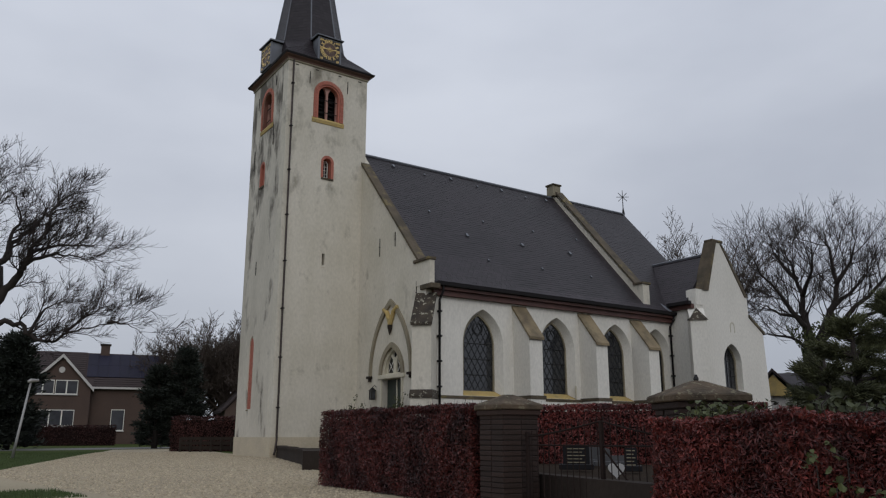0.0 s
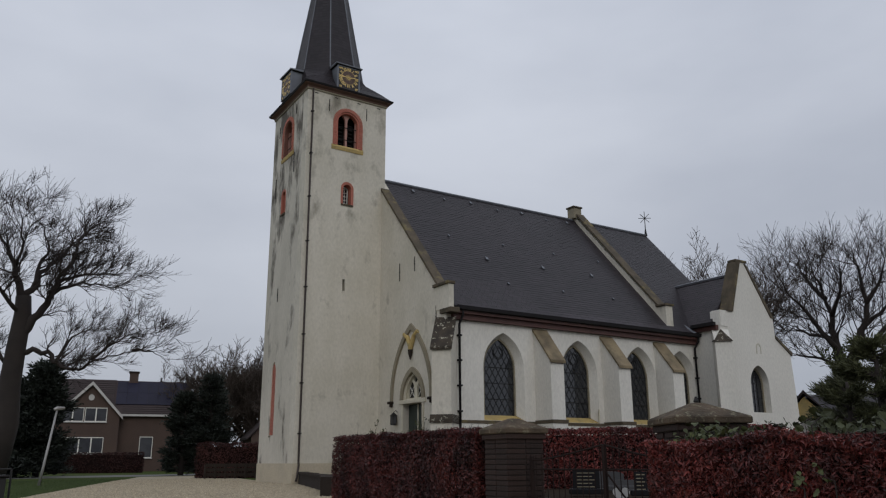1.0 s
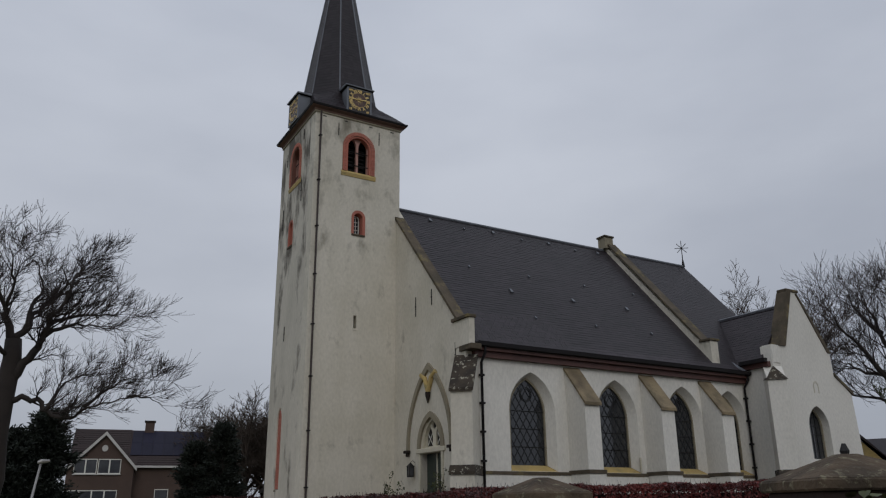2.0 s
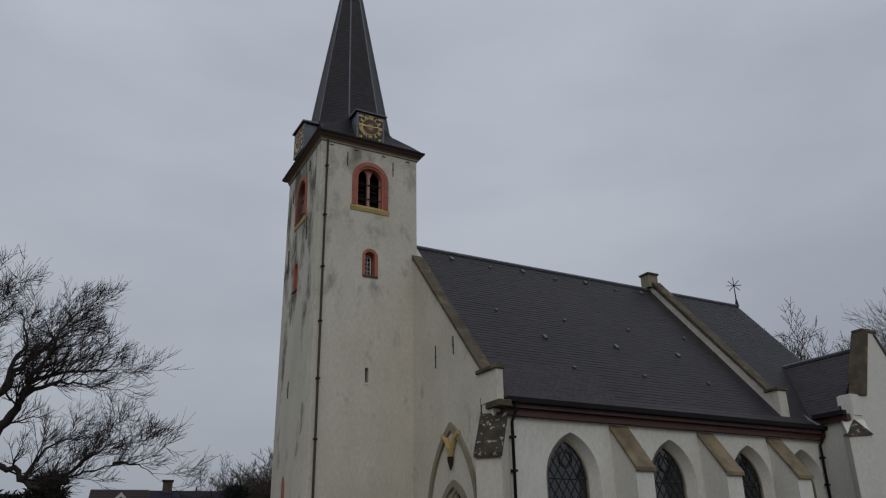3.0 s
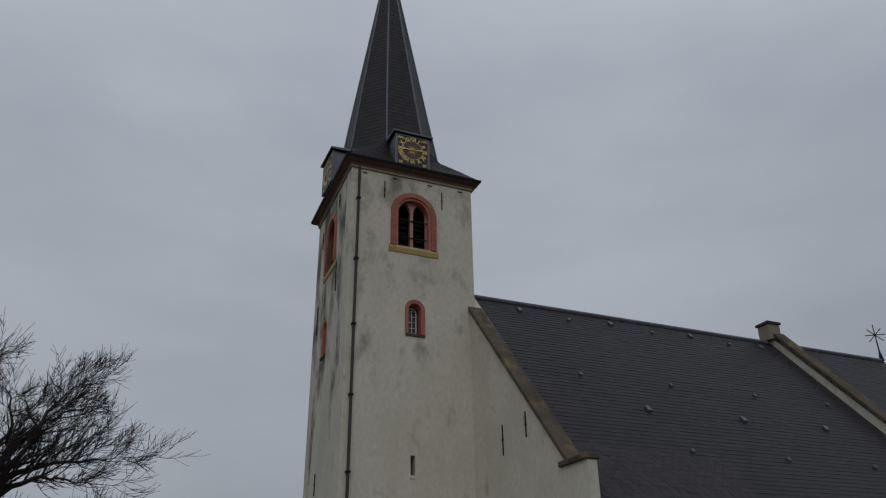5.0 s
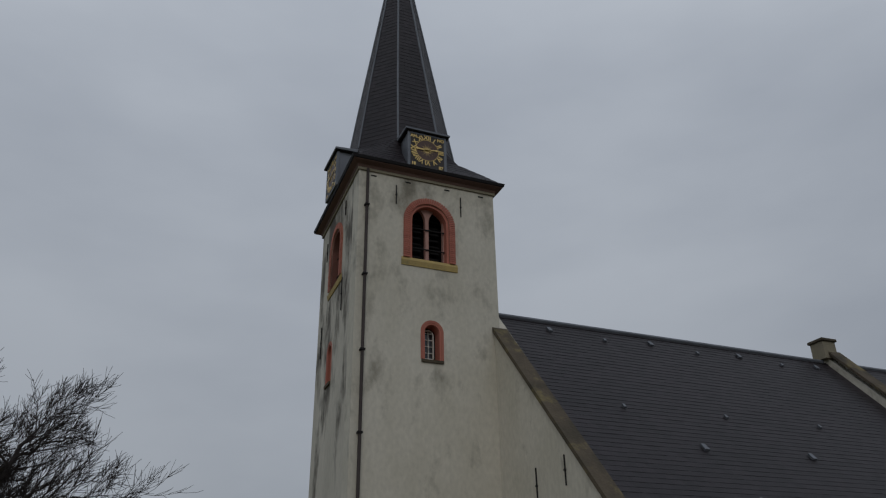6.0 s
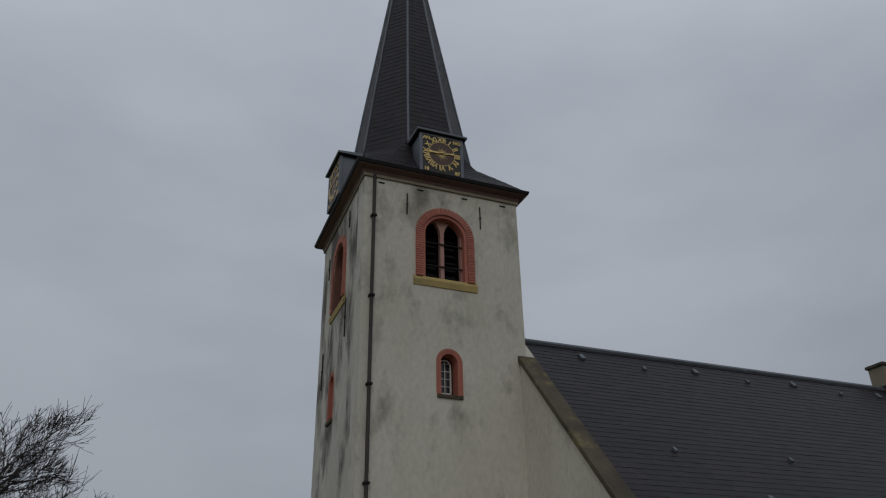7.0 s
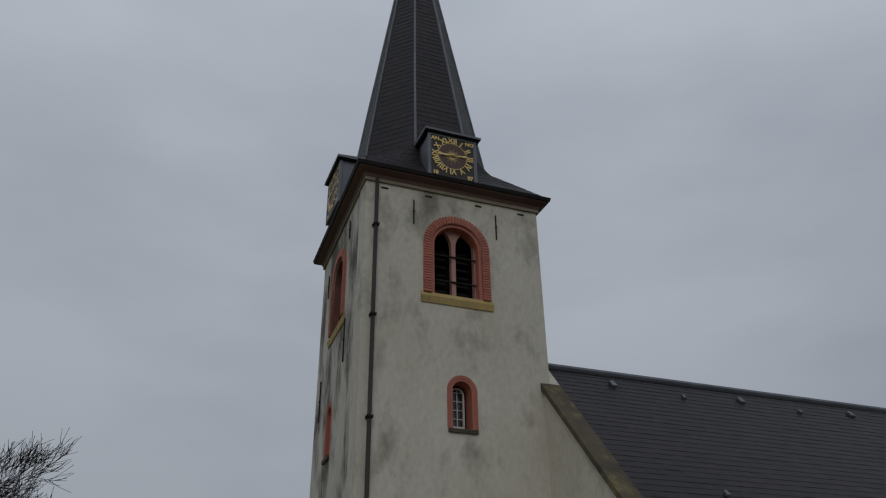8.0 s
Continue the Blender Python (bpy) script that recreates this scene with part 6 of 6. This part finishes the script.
vase_tree(43.0, -17.5, 16.0, 9.0, 42, TWIG, 0.45, 3, 13, (6, 8), fork=0.25, thin=0.016)
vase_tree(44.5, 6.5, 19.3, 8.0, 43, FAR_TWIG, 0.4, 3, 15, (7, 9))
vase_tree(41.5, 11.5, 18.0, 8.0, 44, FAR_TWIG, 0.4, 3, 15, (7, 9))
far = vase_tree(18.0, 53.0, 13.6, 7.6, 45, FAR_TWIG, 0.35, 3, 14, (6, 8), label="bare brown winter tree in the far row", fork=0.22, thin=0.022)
far["group"] = "far row of trees"
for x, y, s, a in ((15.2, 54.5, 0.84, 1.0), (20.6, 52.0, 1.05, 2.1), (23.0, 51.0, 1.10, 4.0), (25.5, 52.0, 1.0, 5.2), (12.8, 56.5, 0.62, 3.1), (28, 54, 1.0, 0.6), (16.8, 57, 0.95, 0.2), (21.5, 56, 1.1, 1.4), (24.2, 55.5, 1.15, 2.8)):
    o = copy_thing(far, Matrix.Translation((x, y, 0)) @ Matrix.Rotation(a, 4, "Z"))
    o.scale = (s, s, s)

# ---- houses ----


def house(x, y, turn, name, label):
    holder = tagged(empty(name, x, y, 0), label, "house")
    m = Matrix.Translation((x, y, 0)) @ Matrix.Rotation(turn, 4, "Z") @ Matrix.Diagonal((1, 1, 1.12, 1))

    def put(part_name, bm, mat, parent=None, lab=""):
        bm.transform(m)
        ob = part(part_name, bm, mat, label=lab)
        return hang(ob, parent or holder)
    return holder, m, put


def window_in(put, holder, m, x0, x1, z0, z1, y, lights):
    w = hang(empty("window"), holder)
    put("window_frame", pierced([(x0, z0), (x1, z0), (x1, z1), (x0, z1)], [[(x0 + (x1 - x0) * k / lights + 0.06, z0 + 0.07), (x0 + (x1 - x0) * (k + 1) / lights - 0.06, z0 + 0.07), (x0 + (x1 - x0) * (k + 1) / lights - 0.06, z1 - 0.07), (x0 + (x1 - x0) * k / lights + 0.06, z1 - 0.07)] for k in range(lights)], lambda u, v, d=0.0: Vector((u, y - d - 0.05, v)), 0.08), WHITE_PAINT, w)
    for k in range(lights):
        put("pane", boxes((x0 + (x1 - x0) * k / lights + 0.05, x0 + (x1 - x0) * (k + 1) / lights - 0.05, y - 0.02, y + 0.0, z0 + 0.06, z1 - 0.06)), CURTAIN, w)
    put("sill", boxes((x0 - 0.06, x1 + 0.06, y - 0.14, y, z0 - 0.08, z0)), PALE_TRIM, w)


H, HM, put = house(7.0, 53.9, math.atan2(-0.27, 0.963), "brick_house", "brown brick house with a front gable, chimney and solar panels")
put("wall", boxes((-5.9, 6.4, 0.0, 7.0, 0, 5.1)), HOUSE_BRICK)
put("gable_wing", prism(bmesh.new(), [(-6.2, -1.2, 0), (-0.2, -1.2, 0), (-0.2, -1.2, 4.95), (-3.0, -1.2, 7.6), (-6.2, -1.2, 4.7)], (0, 1.2, 0)), HOUSE_BRICK)
put("roof", prism(bmesh.new(), [(-6.3, -0.35, 4.95), (-6.3, 3.5, 8.45), (-6.3, 7.35, 4.95)], (13.1, 0, 0)), HOUSE_ROOF)
for s, x_e, z_e in ((-1, -6.55, 4.45), (1, 0.1, 4.75)):
    put("wing_roof", prism(bmesh.new(), [(-3.0, -1.5, 7.78), (x_e, -1.5, z_e), (x_e, -1.5, z_e + 0.14), (-3.0, -1.5, 7.92)], (0, 4.2, 0)), HOUSE_ROOF)
    put("bargeboard", prism(bmesh.new(), [(-3.0, -1.56, 7.60), (x_e, -1.56, z_e - 0.16), (x_e, -1.56, z_e + 0.14), (-3.0, -1.56, 7.92)], (0, 0.05, 0)), PALE_TRIM)
put("gutter", boxes((-0.1, 6.7, -0.5, -0.32, 4.92, 5.1)), PALE_TRIM)
put("chimney", boxes((0.35, 1.25, 3.1, 3.9, 7.6, 9.2)), HOUSE_BRICK)
put("chimney_cap", boxes((0.25, 1.35, 3.0, 4.0, 9.2, 9.34)), DARK_STONE)
put("vent_pipe", tube(bmesh.new(), [(3.6, 3.4, 8.2), (3.6, 3.4, 8.75)], 0.08, 6), GUTTER)
slope_up = Vector((0, 3.85, 3.5)).normalized()
nrm = Vector((0, -3.5, 3.85)).normalized()
for i in range(7):
    for j in range(2):
        a = Vector((-0.75 + i * 1.04, -0.35, 4.95)) + slope_up * (1.55 + j * 1.72) + nrm * 0.06
        bm = prism(bmesh.new(), [a, a + Vector((1.02, 0, 0)), a + Vector((1.02, 0, 0)) + slope_up * 1.70, a + slope_up * 1.70], nrm * 0.05)
        put("solar_panel", bm, SOLAR)
for r in range(5):
    a = Vector((0.0, -0.35, 4.95)) + slope_up * (r * 0.31) + nrm * 0.03
    put("tile_course", prism(bmesh.new(), [a, a + Vector((6.7, 0, 0)), a + Vector((6.7, 0, 0)) + slope_up * 0.30 - nrm * 0.03, a + slope_up * 0.30 - nrm * 0.03], nrm * 0.03), HOUSE_ROOF)
for r in range(16):
    a = Vector((-6.3, -0.35, 4.95)) + slope_up * (r * 0.31 + 0.3) + nrm * 0.03
    put("tile_course", prism(bmesh.new(), [a, a + Vector((5.4, 0, 0)), a + Vector((5.4, 0, 0)) + slope_up * 0.30 - nrm * 0.03, a + slope_up * 0.30 - nrm * 0.03], nrm * 0.03), HOUSE_ROOF)
window_in(put, H, HM, -5.6, -3.55, 4.35, 5.6, -1.2, 2)
window_in(put, H, HM, -3.45, -1.4, 4.35, 5.6, -1.2, 2)
window_in(put, H, HM, -6.0, -1.5, 1.6, 3.0, -1.2, 4)
window_in(put, H, HM, 1.9, 3.2, 1.2, 3.1, 0.0, 1)
put("emblem", tube(bmesh.new(), [(-3.0, -1.2, 6.5), (-3.0, -1.26, 6.5)], 0.28, 10), PALE_TRIM)

rng.seed(51)
hedge((-1.5, 44.0), (6.0, 42.2), 1.2, 1.75, 120, 0.13, "dark garden hedge before the brick house", mat=BEECH_SHADED, wob=0.12)
hedge((8.5, 40.5), (13, 38), 1.2, 1.5, 120, 0.13, "dark garden hedge along the road", mat=BEECH_SHADED, wob=0.12)

H, HM, put = house(20.5, 44.0, -0.3, "brick_house", "small brick house half hidden behind bare trees")
put("wall", prism(bmesh.new(), [(-3.2, 0, 0), (3.2, 0, 0), (3.2, 0, 3.0), (0, 0, 6.0), (-3.2, 0, 3.0)], (0, 8, 0)), HOUSE_BRICK)
for s in (-1, 1):
    put("roof", prism(bmesh.new(), [(0, -0.3, 6.15), (s * 3.6, -0.3, 2.75), (s * 3.6, -0.3, 2.95), (0, -0.3, 6.35)], (0, 8.6, 0)), HOUSE_ROOF)
window_in(put, H, HM, -1.2, 0.6, 2.6, 4.0, 0.0, 3)
H, HM, put = house(45.5, -1.6, -1.1, "far_house", "distant house with a low grey roof beside the church")
put("wall", boxes((-4, 8, 0, 6, 0, 3.6)), PALE_TRIM)
put("roof", prism(bmesh.new(), [(-4.3, -0.4, 3.5), (-4.3, 3, 5.3), (-4.3, 6.4, 3.5)], (12.6, 0, 0)), SLATE)
put("gable_wing", prism(bmesh.new(), [(-4, -0.6, 3.5), (-1, -0.6, 3.5), (-2.5, -0.6, 5.0)], (0, 3, 0)), SANDSTONE)
put("wing_roof", prism(bmesh.new(), [(-4.4, -0.8, 3.55), (-2.5, -0.8, 5.2), (-0.6, -0.8, 3.55), (-2.5, -0.8, 5.45)], (0, 3.4, 0)), HOUSE_ROOF)
# rose twigs and a young shrub before the church door
rng.seed(61)
for x, y in ((1.6, -7.2), (2.6, -6.4), (3.2, -8.2), (1.0, -5.2)):
    shrub = tagged(empty("thin_shrub", x, y, 0.4), "thin straggling shrub with a few green leaves", "shrub", group="shrubs by the door")
    bm, lf = bmesh.new(), []
    for k in range(9):
        d = Vector((rng.uniform(-0.4, 0.4), rng.uniform(-0.4, 0.4), 1))
        p0 = Vector((x, y, 0.4))
        p1 = p0 + d * rng.uniform(0.9, 1.4)
        p2 = p1 + Vector((rng.uniform(-0.3, 0.3), rng.uniform(-0.3, 0.3), rng.uniform(0.2, 0.9)))
        tube(bm, [p0, p1, p2], [0.012, 0.008, 0.004], 4, closed=False)
        for _ in range(14):
            lf.append((p1.lerp(p2, rng.random()) + Vector((rng.uniform(-0.12, 0.12), rng.uniform(-0.12, 0.12), rng.uniform(-0.1, 0.1))), Vector((-0.3, -0.5, 0.5))))
    hang(part("stem", bm, TWIG), shrub)
    bm = bmesh.new()
    scatter_leaves(bm, lf, 0.08, 0.4, round_leaf=True)
    hang(part("foliage", bm, IVY), shrub)

# ---- the surroundings lie on axes of their own, turned a little against the church ----
PIVOT_FROM, PIVOT_TO = Vector((-17.946, -34.606, 0)), Vector((-15.052, -34.469, 0))
SIZE, DEEP = 1.093, 1.054
AXIS = radians(38.68)
TURN = radians(38.68 - 35.26)
fore, across_axis = Vector((math.sin(AXIS), math.cos(AXIS), 0)), Vector((math.cos(AXIS), -math.sin(AXIS), 0))


def set_out(p):
    """A place of the surroundings in the church's axes."""
    q = p - PIVOT_FROM
    q = fore * q.dot(fore) * DEEP + across_axis * q.dot(across_axis) * SIZE + Vector((0, 0, q.z * SIZE))
    return PIVOT_TO + Matrix.Rotation(TURN, 3, "Z") @ q


bpy.context.view_layer.update()
for ob in list(scene.objects):
    if ob.parent or ob in (cam, sun, ground, church, lantern):
        continue
    if ob.type == "MESH":
        for v in ob.data.vertices:
            flat = set_out(Vector((v.co.x, v.co.y, 0)))
            v.co = (flat.x, flat.y, v.co.z)
    else:
        place = ob.matrix_world.translation.copy()
        ob.matrix_world = Matrix.Translation(set_out(place) + (Vector((-0.5, 0.3, 0)) if ob is old.holder else Vector())) @ Matrix.Rotation(TURN, 4, "Z") @ Matrix.Scale(SIZE, 4) @ Matrix.Translation(-place) @ ob.matrix_world
